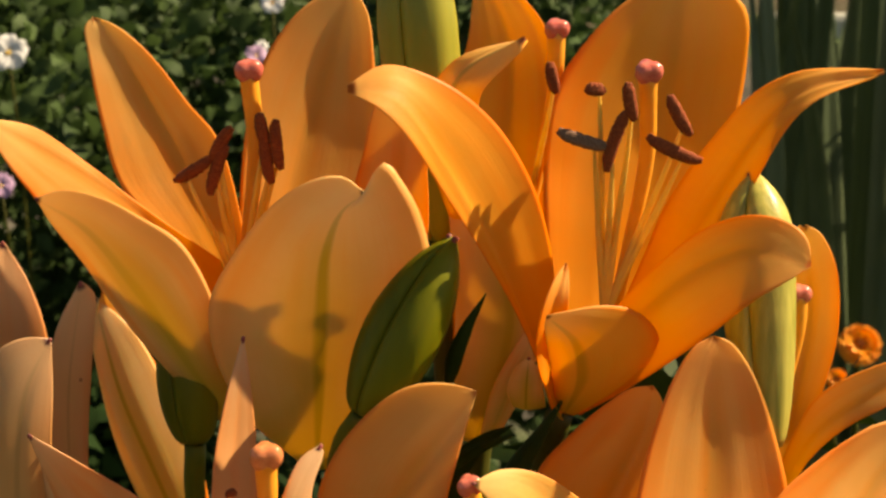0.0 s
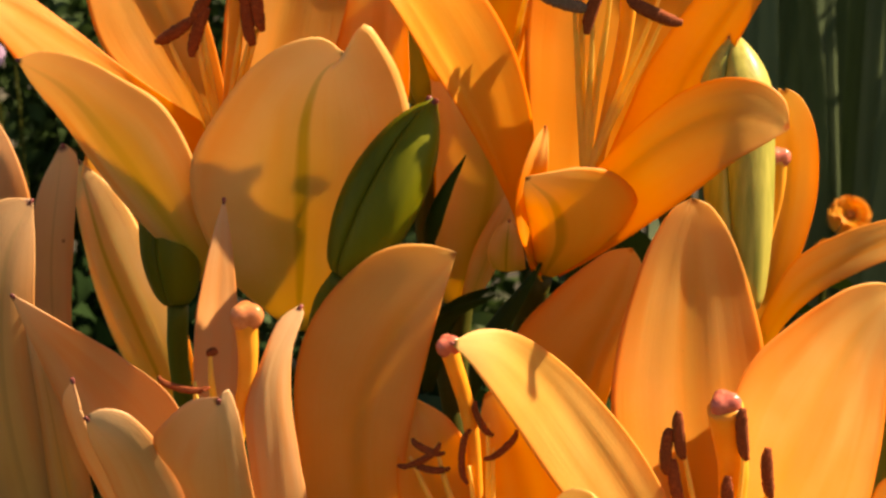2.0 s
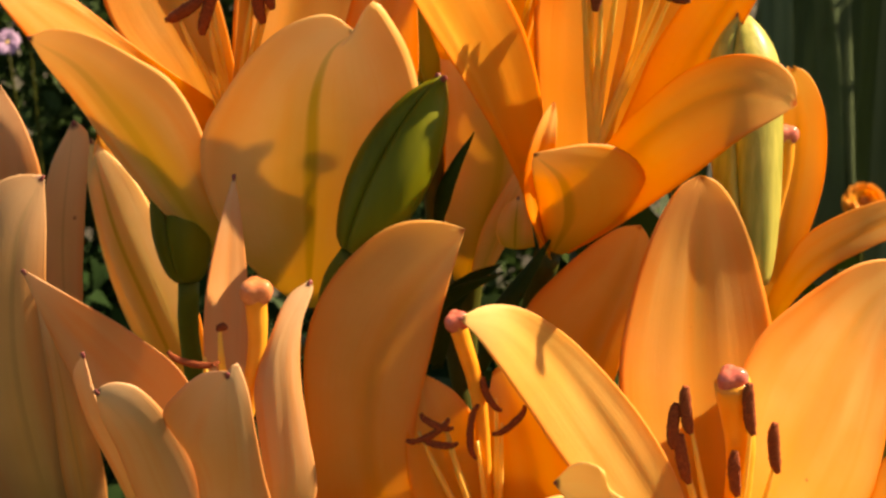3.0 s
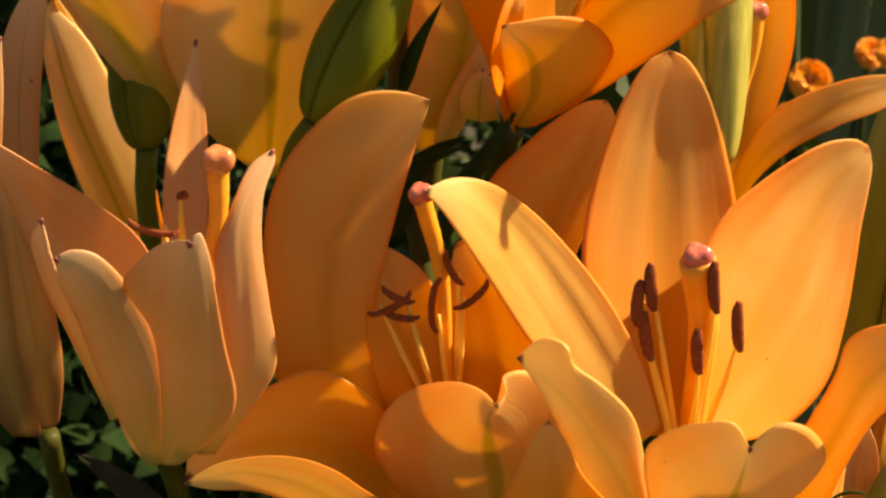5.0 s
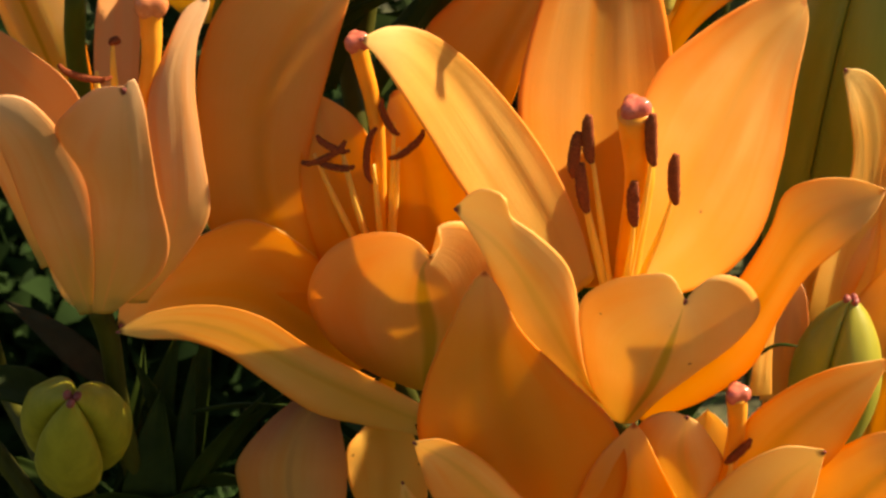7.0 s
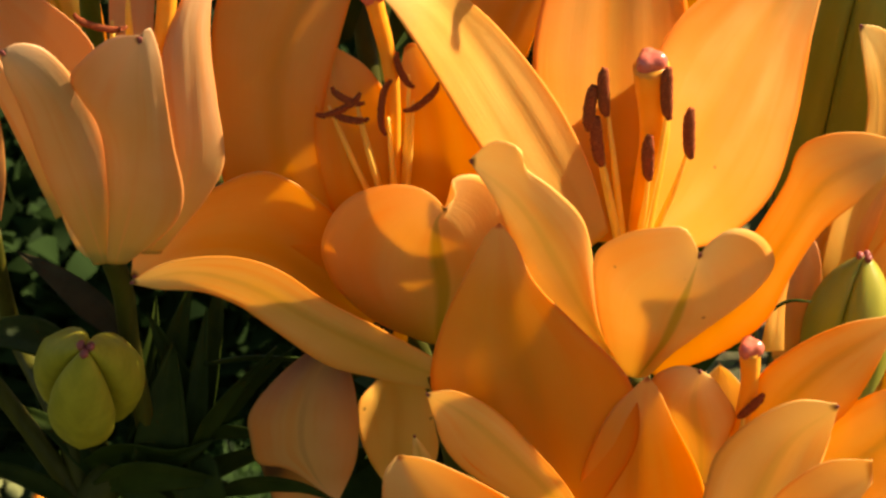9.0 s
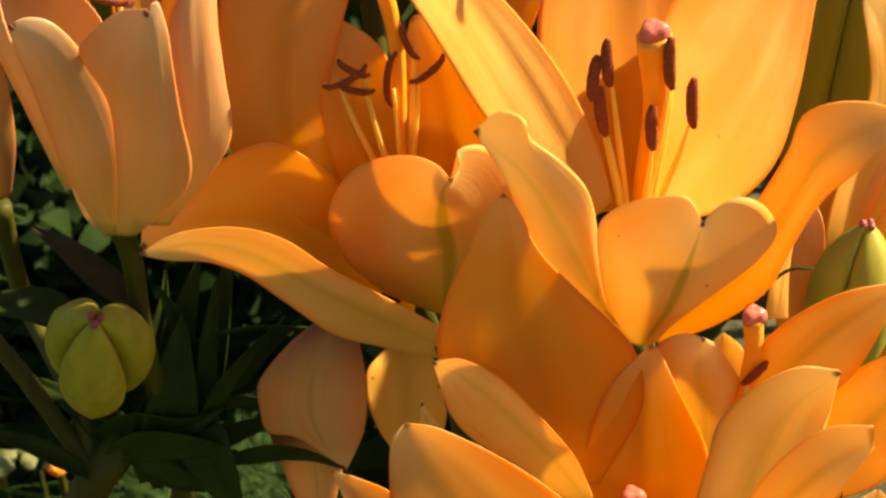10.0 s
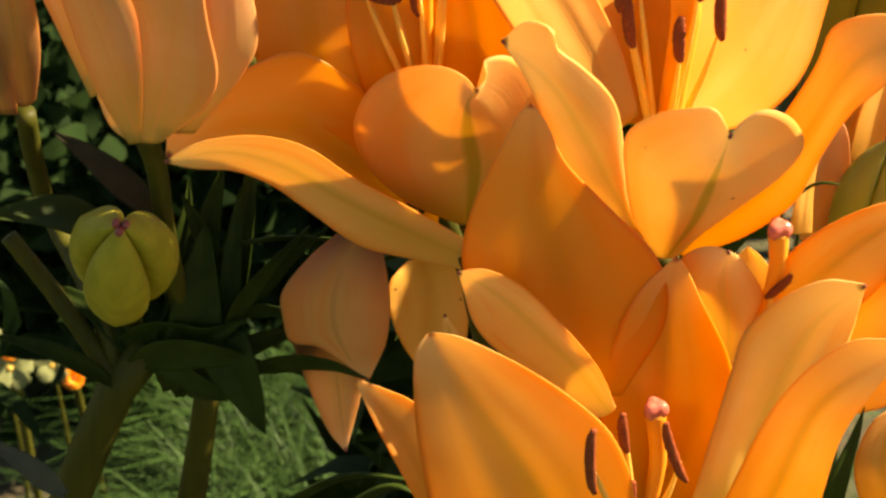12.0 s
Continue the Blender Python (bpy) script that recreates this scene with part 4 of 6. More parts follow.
lily_f = thing("lily_flower", (0.0276, 0.4550, 0.6807), "open orange lily with a shaded throat and curled anthers", "flower", "open lily flowers")
sheet(lily_f, "bright", "in",
      ((0.0048, 0.4640, 0.7034), (-0.0126, 0.4695, 0.7283), (-0.0157, 0.4729, 0.7495), (-0.0079, 0.4765, 0.7734), (0.0083, 0.4800, 0.7951)),
      ((0.0006, 0.4640, 0.7017), (-0.0265, 0.4687, 0.7222), (-0.0306, 0.4716, 0.7452), (-0.0310, 0.4740, 0.7664), (-0.0270, 0.4755, 0.7790), (-0.0177, 0.4771, 0.7908), (-0.0083, 0.4783, 0.7968), (0.0011, 0.4793, 0.7973), (0.0083, 0.4800, 0.7951)),
      ((0.0090, 0.4640, 0.7050), (-0.0042, 0.4677, 0.7293), (-0.0039, 0.4699, 0.7465), (0.0005, 0.4736, 0.7673), (0.0048, 0.4774, 0.7835), (0.0083, 0.4800, 0.7951)))
sheet(lily_f, "cream", "out",
      ((0.0257, 0.4550, 0.6803), (0.0104, 0.4485, 0.6908), (-0.0064, 0.4432, 0.7020), (-0.0226, 0.4402, 0.7123), (-0.0358, 0.4394, 0.7150), (-0.0480, 0.4400, 0.7112)),
      ((0.0259, 0.4550, 0.6758), (0.0109, 0.4554, 0.6786), (-0.0005, 0.4536, 0.6825), (-0.0132, 0.4484, 0.6943), (-0.0227, 0.4456, 0.7029), (-0.0321, 0.4434, 0.7077), (-0.0413, 0.4425, 0.7084), (-0.0480, 0.4400, 0.7109)),
      ((0.0255, 0.4550, 0.6851), (0.0100, 0.4449, 0.6991), (-0.0038, 0.4401, 0.7091), (-0.0133, 0.4369, 0.7173), (-0.0225, 0.4364, 0.7205), (-0.0330, 0.4369, 0.7200), (-0.0409, 0.4377, 0.7174), (-0.0480, 0.4400, 0.7115)))
sheet(lily_f, "bright", "out",
      ((0.0265, 0.4620, 0.6853), (0.0274, 0.4562, 0.7029), (0.0241, 0.4501, 0.7183), (0.0235, 0.4463, 0.7270), (0.0250, 0.4440, 0.7314)),
      ((0.0243, 0.4620, 0.6852), (0.0105, 0.4611, 0.6918), (0.0003, 0.4597, 0.7019), (-0.0034, 0.4578, 0.7122), (-0.0016, 0.4553, 0.7226), (0.0036, 0.4527, 0.7300), (0.0115, 0.4498, 0.7343), (0.0180, 0.4473, 0.7352), (0.0227, 0.4454, 0.7336), (0.0250, 0.4440, 0.7314)),
      ((0.0286, 0.4620, 0.6853), (0.0371, 0.4600, 0.6979), (0.0428, 0.4569, 0.7154), (0.0404, 0.4542, 0.7274), (0.0369, 0.4519, 0.7344), (0.0314, 0.4493, 0.7381), (0.0266, 0.4469, 0.7374), (0.0276, 0.4456, 0.7341), (0.0250, 0.4440, 0.7314)))
sheet(lily_f, "vivid", "in",
      ((0.0222, 0.4680, 0.6900), (0.0263, 0.4662, 0.7212), (0.0240, 0.4699, 0.7424), (0.0166, 0.4780, 0.7597)),
      ((0.0193, 0.4680, 0.6899), (0.0166, 0.4678, 0.7202), (0.0129, 0.4728, 0.7438), (0.0152, 0.4780, 0.7582)),
      ((0.0279, 0.4680, 0.6902), (0.0384, 0.4614, 0.7239), (0.0372, 0.4636, 0.7455), (0.0247, 0.4721, 0.7578), (0.0173, 0.4780, 0.7597)))
sheet(lily_f, "vivid", "in",
      ((0.0179, 0.4680, 0.6899), (0.0081, 0.4664, 0.7206), (0.0019, 0.4697, 0.7418), (-0.0024, 0.4760, 0.7591)),
      ((0.0136, 0.4680, 0.6898), (-0.0016, 0.4655, 0.7208), (-0.0063, 0.4689, 0.7418), (-0.0024, 0.4760, 0.7591)),
      ((0.0222, 0.4680, 0.6900), (0.0178, 0.4653, 0.7215), (0.0120, 0.4684, 0.7471), (0.0063, 0.4716, 0.7552), (-0.0024, 0.4760, 0.7591)))
sheet(lily_f, "khaki", "in",
      ((0.0196, 0.4680, 0.6834), (-0.0009, 0.4688, 0.6955), (-0.0194, 0.4643, 0.7100), (-0.0343, 0.4581, 0.7127), (-0.0482, 0.4480, 0.7086)),
      ((0.0184, 0.4680, 0.6767), (-0.0036, 0.4696, 0.6868), (-0.0193, 0.4657, 0.6974), (-0.0343, 0.4583, 0.7056), (-0.0485, 0.4480, 0.7075)),
      ((0.0116, 0.4680, 0.7027), (-0.0044, 0.4610, 0.7244), (-0.0182, 0.4600, 0.7320), (-0.0316, 0.4574, 0.7275), (-0.0421, 0.4537, 0.7207), (-0.0479, 0.4499, 0.7149), (-0.0487, 0.4480, 0.7090)))
pistil(lily_f, (0.0148, 0.4669, 0.7195), (0.0064, 0.4619, 0.7770), 0.0018, 0.0034, "pink")
stamen(lily_f, (0.0168, 0.4659, 0.7043), (-0.0059, 0.4609, 0.7471), (0.0044, 0.4609, 0.7531), 0.0009, "rust")
stamen(lily_f, (0.0168, 0.4659, 0.7043), (-0.0023, 0.4609, 0.7542), (0.0056, 0.4609, 0.7505), 0.0009, "rust")
stamen(lily_f, (0.0168, 0.4659, 0.7043), (-0.0019, 0.4609, 0.7480), (0.0068, 0.4609, 0.7466), 0.0009, "rust")
stamen(lily_f, (0.0168, 0.4659, 0.7043), (0.0117, 0.4609, 0.7565), (0.0112, 0.4609, 0.7423), 0.0009, "rust")
stamen(lily_f, (0.0168, 0.4659, 0.7043), (0.0128, 0.4609, 0.7637), (0.0172, 0.4609, 0.7550), 0.0009, "rust")
stamen(lily_f, (0.0168, 0.4659, 0.7043), (0.0149, 0.4609, 0.7489), (0.0228, 0.4609, 0.7565), 0.0009, "rust")
pedicel(lily_f, ((0.0276, 0.4550, 0.6807), (0.0314, 0.4650, 0.6589), (0.0435, 0.4750, 0.6168), (0.0618, 0.4800, 0.5650)), 0.0034)

lily_g = thing("lily_flower", (0.0365, 0.4950, 0.7158), "orange lily flower deep in the cluster, mostly hidden", "flower", "open lily flowers")
sheet(lily_g, "bright", "in",
      ((0.0345, 0.4950, 0.7360), (0.0417, 0.5010, 0.7571), (0.0488, 0.5038, 0.7732), (0.0535, 0.5050, 0.7881)),
      ((0.0243, 0.4950, 0.7360), (0.0233, 0.4998, 0.7653), (0.0320, 0.5020, 0.7760), (0.0413, 0.5036, 0.7839), (0.0478, 0.5044, 0.7879), (0.0532, 0.5050, 0.7885)),
      ((0.0433, 0.4950, 0.7360), (0.0482, 0.4981, 0.7520), (0.0525, 0.5015, 0.7663), (0.0562, 0.5033, 0.7795), (0.0555, 0.5042, 0.7853), (0.0534, 0.5050, 0.7884)))
sheet(lily_g, "khaki", "out",
      ((0.0214, 0.5130, 0.7795), (0.0215, 0.5110, 0.7869), (0.0221, 0.5120, 0.7936)),
      ((0.0177, 0.5130, 0.7805), (0.0166, 0.5122, 0.7850), (0.0188, 0.5116, 0.7913), (0.0218, 0.5120, 0.7937)),
      ((0.0266, 0.5130, 0.7802), (0.0260, 0.5120, 0.7851), (0.0244, 0.5115, 0.7913), (0.0224, 0.5120, 0.7937)))
pedicel(lily_g, ((0.0365, 0.4950, 0.7158), (0.0389, 0.5000, 0.6867), (0.0362, 0.5050, 0.6489)), 0.0028)

lily_h = thing("lily_flower", (-0.0467, 0.4500, 0.7106), "bell-shaped faded peach lily with creamy petal tips lightened as if sunlit", "flower", "open lily flowers")
sheet(lily_h, "pale", "in",
      ((-0.0583, 0.4530, 0.7388), (-0.0701, 0.4631, 0.7506), (-0.0841, 0.4697, 0.7670), (-0.0983, 0.4700, 0.7872)),
      ((-0.0624, 0.4530, 0.7358), (-0.0771, 0.4626, 0.7448), (-0.0857, 0.4677, 0.7560), (-0.0923, 0.4703, 0.7697), (-0.0984, 0.4700, 0.7866)),
      ((-0.0541, 0.4530, 0.7417), (-0.0585, 0.4615, 0.7622), (-0.0710, 0.4667, 0.7718), (-0.0848, 0.4696, 0.7794), (-0.0983, 0.4700, 0.7876)))
sheet(lily_h, "pale", "in",
      ((-0.0488, 0.4560, 0.7336), (-0.0509, 0.4744, 0.7599), (-0.0507, 0.4819, 0.7776), (-0.0487, 0.4880, 0.8061)),
      ((-0.0515, 0.4560, 0.7336), (-0.0555, 0.4708, 0.7612), (-0.0554, 0.4775, 0.7776), (-0.0526, 0.4832, 0.7929), (-0.0489, 0.4880, 0.8061)),
      ((-0.0461, 0.4560, 0.7337), (-0.0456, 0.4761, 0.7594), (-0.0456, 0.4838, 0.7771), (-0.0471, 0.4874, 0.7947), (-0.0485, 0.4880, 0.8061)))
sheet(lily_h, "pale", "out",
      ((-0.0635, 0.4470, 0.7254), (-0.0713, 0.4431, 0.7490), (-0.0767, 0.4434, 0.7616), (-0.0804, 0.4460, 0.7749)),
      ((-0.0662, 0.4470, 0.7239), (-0.0747, 0.4468, 0.7445), (-0.0807, 0.4470, 0.7587), (-0.0833, 0.4484, 0.7688), (-0.0804, 0.4460, 0.7749)),
      ((-0.0607, 0.4470, 0.7269), (-0.0655, 0.4398, 0.7505), (-0.0727, 0.4418, 0.7581), (-0.0779, 0.4441, 0.7656), (-0.0804, 0.4460, 0.7749)))
sheet(lily_h, "pale", "out",
      ((-0.0445, 0.4500, 0.7141), (-0.0348, 0.4495, 0.7369), (-0.0348, 0.4532, 0.7571), (-0.0354, 0.4590, 0.7719), (-0.0289, 0.4680, 0.7853)),
      ((-0.0465, 0.4500, 0.7140), (-0.0389, 0.4499, 0.7337), (-0.0410, 0.4536, 0.7525), (-0.0419, 0.4567, 0.7626), (-0.0381, 0.4604, 0.7741), (-0.0338, 0.4659, 0.7828), (-0.0292, 0.4680, 0.7856)),
      ((-0.0418, 0.4500, 0.7141), (-0.0309, 0.4502, 0.7293), (-0.0271, 0.4510, 0.7379), (-0.0290, 0.4534, 0.7528), (-0.0309, 0.4574, 0.7655), (-0.0307, 0.4624, 0.7764), (-0.0282, 0.4672, 0.7841), (-0.0288, 0.4680, 0.7853)))
sheet(lily_h, "pale", "out",
      ((-0.0548, 0.4450, 0.7137), (-0.0588, 0.4371, 0.7334), (-0.0628, 0.4312, 0.7502), (-0.0668, 0.4269, 0.7643), (-0.0738, 0.4240, 0.7743)),
      ((-0.0572, 0.4450, 0.7130), (-0.0637, 0.4395, 0.7292), (-0.0678, 0.4341, 0.7446), (-0.0706, 0.4300, 0.7575), (-0.0735, 0.4265, 0.7677), (-0.0739, 0.4240, 0.7739)),
      ((-0.0521, 0.4450, 0.7142), (-0.0511, 0.4386, 0.7358), (-0.0540, 0.4331, 0.7538), (-0.0579, 0.4299, 0.7640), (-0.0612, 0.4280, 0.7701), (-0.0658, 0.4263, 0.7749), (-0.0705, 0.4250, 0.7760), (-0.0738, 0.4240, 0.7747)))
sheet(lily_h, "pale", "out",
      ((-0.0519, 0.4430, 0.7147), (-0.0466, 0.4329, 0.7385), (-0.0444, 0.4264, 0.7583), (-0.0448, 0.4235, 0.7703), (-0.0441, 0.4220, 0.7793)),
      ((-0.0539, 0.4430, 0.7147), (-0.0527, 0.4358, 0.7370), (-0.0540, 0.4308, 0.7547), (-0.0598, 0.4282, 0.7670), (-0.0560, 0.4261, 0.7732), (-0.0501, 0.4239, 0.7786), (-0.0441, 0.4220, 0.7801)),
      ((-0.0492, 0.4430, 0.7148), (-0.0380, 0.4380, 0.7276), (-0.0354, 0.4351, 0.7363), (-0.0373, 0.4301, 0.7513), (-0.0389, 0.4263, 0.7652), (-0.0401, 0.4242, 0.7754), (-0.0423, 0.4227, 0.7818), (-0.0441, 0.4220, 0.7799)))
pistil(lily_h, (-0.0457, 0.4600, 0.7473), (-0.0413, 0.4600, 0.7848), 0.0022, 0.0044, "coral")
stamen(lily_h, (-0.0520, 0.4560, 0.7519), (-0.0618, 0.4540, 0.7726), (-0.0497, 0.4540, 0.7700), 0.0009, "rust")
stamen(lily_h, (-0.0496, 0.4600, 0.7532), (-0.0507, 0.4580, 0.7770), (-0.0482, 0.4580, 0.7778), 0.0012, "rust")
sheet(lily_h, "khaki", "out",
      ((-0.0525, 0.4550, 0.7094), (-0.0602, 0.4592, 0.7175), (-0.0659, 0.4632, 0.7245), (-0.0705, 0.4660, 0.7279)),
      ((-0.0543, 0.4550, 0.7072), (-0.0624, 0.4588, 0.7100), (-0.0676, 0.4629, 0.7201), (-0.0709, 0.4660, 0.7273)),
      ((-0.0508, 0.4550, 0.7119), (-0.0561, 0.4600, 0.7218), (-0.0618, 0.4632, 0.7277), (-0.0699, 0.4660, 0.7286)))
pedicel(lily_h, ((-0.0538, 0.4500, 0.7133), (-0.0516, 0.4560, 0.7011), (-0.0501, 0.4620, 0.6802), (-0.0448, 0.4680, 0.6428)), 0.0027)

lily_i = thing("lily_flower", (-0.0893, 0.4900, 0.6982), "faded peach bell-shaped lily with browning base", "flower", "open lily flowers")
sheet(lily_i, "pale", "in",
      ((-0.1024, 0.5000, 0.7079), (-0.1111, 0.5121, 0.7513), (-0.1133, 0.5198, 0.7879), (-0.1142, 0.5250, 0.8209)),
      ((-0.1114, 0.5000, 0.7078), (-0.1255, 0.5039, 0.7543), (-0.1249, 0.5127, 0.7900), (-0.1190, 0.5210, 0.8164), (-0.1144, 0.5250, 0.8212)),
      ((-0.0979, 0.5000, 0.7079), (-0.1011, 0.5147, 0.7505), (-0.1033, 0.5238, 0.7946), (-0.1082, 0.5252, 0.8109), (-0.1138, 0.5250, 0.8212)))
sheet(lily_i, "wilted_shaded", "out",
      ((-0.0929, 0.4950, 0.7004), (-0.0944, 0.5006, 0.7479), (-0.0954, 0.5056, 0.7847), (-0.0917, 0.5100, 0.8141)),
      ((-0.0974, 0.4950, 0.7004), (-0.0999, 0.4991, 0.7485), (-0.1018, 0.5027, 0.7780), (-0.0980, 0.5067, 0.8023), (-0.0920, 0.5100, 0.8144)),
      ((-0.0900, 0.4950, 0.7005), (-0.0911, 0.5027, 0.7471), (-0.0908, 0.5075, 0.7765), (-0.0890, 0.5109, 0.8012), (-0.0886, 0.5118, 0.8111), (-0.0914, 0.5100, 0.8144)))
sheet(lily_i, "wilted_shaded", "out",
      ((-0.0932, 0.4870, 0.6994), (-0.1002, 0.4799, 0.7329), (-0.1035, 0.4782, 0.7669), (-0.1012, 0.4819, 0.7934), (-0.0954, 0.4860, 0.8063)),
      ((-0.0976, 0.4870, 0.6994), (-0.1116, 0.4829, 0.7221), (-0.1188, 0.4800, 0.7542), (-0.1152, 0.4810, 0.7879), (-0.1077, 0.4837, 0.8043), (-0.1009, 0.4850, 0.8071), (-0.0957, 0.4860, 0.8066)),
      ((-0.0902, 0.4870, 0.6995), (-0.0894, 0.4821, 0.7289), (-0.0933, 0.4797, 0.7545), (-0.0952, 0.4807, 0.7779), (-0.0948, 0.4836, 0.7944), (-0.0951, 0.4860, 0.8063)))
sheet(lily_i, "wilted_shaded", "out",
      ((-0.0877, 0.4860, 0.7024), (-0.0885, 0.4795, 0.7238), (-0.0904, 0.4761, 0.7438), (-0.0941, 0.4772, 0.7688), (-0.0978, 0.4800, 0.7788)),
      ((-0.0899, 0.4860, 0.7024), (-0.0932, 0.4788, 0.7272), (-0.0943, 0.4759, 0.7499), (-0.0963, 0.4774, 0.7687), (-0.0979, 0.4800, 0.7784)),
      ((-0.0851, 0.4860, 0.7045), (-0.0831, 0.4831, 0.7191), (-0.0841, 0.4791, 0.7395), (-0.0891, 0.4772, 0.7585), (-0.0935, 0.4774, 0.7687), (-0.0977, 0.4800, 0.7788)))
pedicel(lily_i, ((-0.0887, 0.4900, 0.6984), (-0.0885, 0.5000, 0.6802), (-0.0861, 0.5100, 0.6576), (-0.0685, 0.4760, 0.6457), (-0.0630, 0.4692, 0.6290)), 0.0027)

lily_j = thing("lily_flower", (-0.0665, 0.5710, 0.7039), "creamy peach lily flower seen from outside", "flower", "open lily flowers")
sheet(lily_j, "khaki", "out",
      ((-0.0750, 0.5710, 0.7193), (-0.0845, 0.5736, 0.7411), (-0.0942, 0.5781, 0.7638), (-0.1012, 0.5850, 0.7895)),
      ((-0.0817, 0.5710, 0.7175), (-0.0946, 0.5760, 0.7454), (-0.1002, 0.5798, 0.7667), (-0.1029, 0.5840, 0.7843), (-0.1014, 0.5850, 0.7896)),
      ((-0.0683, 0.5710, 0.7210), (-0.0716, 0.5753, 0.7405), (-0.0796, 0.5791, 0.7617), (-0.0894, 0.5827, 0.7796), (-0.1009, 0.5850, 0.7900)))
petal(lily_j, ((-0.0668, 0.5740, 0.7045), (-0.0850, 0.5850, 0.7506), (-0.0955, 0.5850, 0.7766), (-0.0989, 0.5850, 0.7919)), 0.0185, (10, 10), cup=0.2, peak=0.5, tone="bright")
pedicel(lily_j, ((-0.0665, 0.5710, 0.7048), (-0.0638, 0.5740, 0.6898), (-0.0358, 0.5600, 0.6833), (0.0176, 0.5100, 0.6890)), 0.0033)

bud_d = thing("lily_bud", (-0.0647, 0.5160, 0.7691), "green lily bud base on a straight stalk", "flower bud", "closed lily buds")
bud(bud_d, (-0.0647, 0.5160, 0.7691), (-0.0683, 0.5260, 0.8130), 0.0081, "green", 0.05, 0.35, 0.5)
pedicel(bud_d, ((-0.0647, 0.5160, 0.7691), (-0.0652, 0.5190, 0.7499), (-0.0561, 0.5260, 0.7062), (-0.0132, 0.5340, 0.6785), (0.0176, 0.5100, 0.6890)), 0.0027, M_STALK)

lily_k = thing("lily_flower", (0.0675, 0.3950, 0.6279), "deep orange open lily glowing with light", "flower", "open lily flowers")
sheet(lily_k, "vivid", "in",
      ((0.0566, 0.4000, 0.6749), (0.0473, 0.4056, 0.6957), (0.0392, 0.4098, 0.7196), (0.0349, 0.4120, 0.7433)),
      ((0.0540, 0.4000, 0.6748), (0.0309, 0.4038, 0.6870), (0.0218, 0.4065, 0.7047), (0.0232, 0.4085, 0.7182), (0.0287, 0.4105, 0.7323), (0.0326, 0.4116, 0.7411), (0.0348, 0.4120, 0.7433)),
      ((0.0606, 0.4000, 0.6750), (0.0694, 0.4030, 0.6950), (0.0662, 0.4052, 0.7086), (0.0531, 0.4084, 0.7209), (0.0435, 0.4104, 0.7302), (0.0384, 0.4115, 0.7393), (0.0350, 0.4120, 0.7433)))
sheet(lily_k, "vivid", "in",
      ((0.0740, 0.3960, 0.6325), (0.0720, 0.3998, 0.6547), (0.0704, 0.4024, 0.6753), (0.0697, 0.4040, 0.6929), (0.0702, 0.4050, 0.7096)),
      ((0.0576, 0.3960, 0.6320), (0.0544, 0.3978, 0.6539), (0.0566, 0.4006, 0.6729), (0.0576, 0.4022, 0.6875), (0.0623, 0.4037, 0.7004), (0.0699, 0.4050, 0.7097)),
      ((0.0960, 0.3960, 0.6333), (0.0951, 0.3975, 0.6572), (0.0886, 0.4003, 0.6743), (0.0839, 0.4020, 0.6871), (0.0776, 0.4035, 0.6981), (0.0728, 0.4046, 0.7070), (0.0703, 0.4050, 0.7099)))
sheet(lily_k, "cream", "out",
      ((0.0571, 0.3920, 0.6755), (0.0485, 0.3942, 0.6861), (0.0362, 0.3969, 0.6975), (0.0269, 0.3988, 0.7041), (0.0206, 0.4000, 0.7065)),
      ((0.0546, 0.3920, 0.6739), (0.0419, 0.4015, 0.6784), (0.0314, 0.4063, 0.6824), (0.0257, 0.4064, 0.6891), (0.0225, 0.4030, 0.6993), (0.0206, 0.4000, 0.7061)),
      ((0.0582, 0.3920, 0.6771), (0.0529, 0.3911, 0.6882), (0.0434, 0.3928, 0.6987), (0.0341, 0.3946, 0.7068), (0.0264, 0.3970, 0.7092), (0.0205, 0.4000, 0.7068)))
sheet(lily_k, "bright", "in",
      ((0.0518, 0.3850, 0.6403), (0.0384, 0.3813, 0.6635), (0.0249, 0.3818, 0.6834), (0.0141, 0.3860, 0.6990)),
      ((0.0333, 0.3850, 0.6380), (0.0185, 0.3820, 0.6513), (0.0138, 0.3811, 0.6675), (0.0113, 0.3823, 0.6848), (0.0115, 0.3847, 0.6959), (0.0140, 0.3860, 0.6990)),
      ((0.0649, 0.3850, 0.6424), (0.0622, 0.3802, 0.6635), (0.0547, 0.3788, 0.6797), (0.0405, 0.3796, 0.6914), (0.0290, 0.3817, 0.6970), (0.0202, 0.3840, 0.6996), (0.0142, 0.3860, 0.6992)))
sheet(lily_k, "cream", "out",
      ((0.0871, 0.3950, 0.6371), (0.0910, 0.3927, 0.6668), (0.0961, 0.3891, 0.6926), (0.1005, 0.3862, 0.7064), (0.1079, 0.3830, 0.7162)),
      ((0.0775, 0.3950, 0.6368), (0.0795, 0.3876, 0.6684), (0.0814, 0.3843, 0.6906), (0.0830, 0.3817, 0.7048), (0.0898, 0.3812, 0.7137), (0.0984, 0.3812, 0.7184), (0.1077, 0.3830, 0.7169)),
      ((0.0966, 0.3950, 0.6374), (0.1040, 0.4029, 0.6536), (0.1070, 0.3995, 0.6755), (0.1099, 0.3948, 0.6940), (0.1088, 0.3875, 0.7081), (0.1081, 0.3830, 0.7160)))
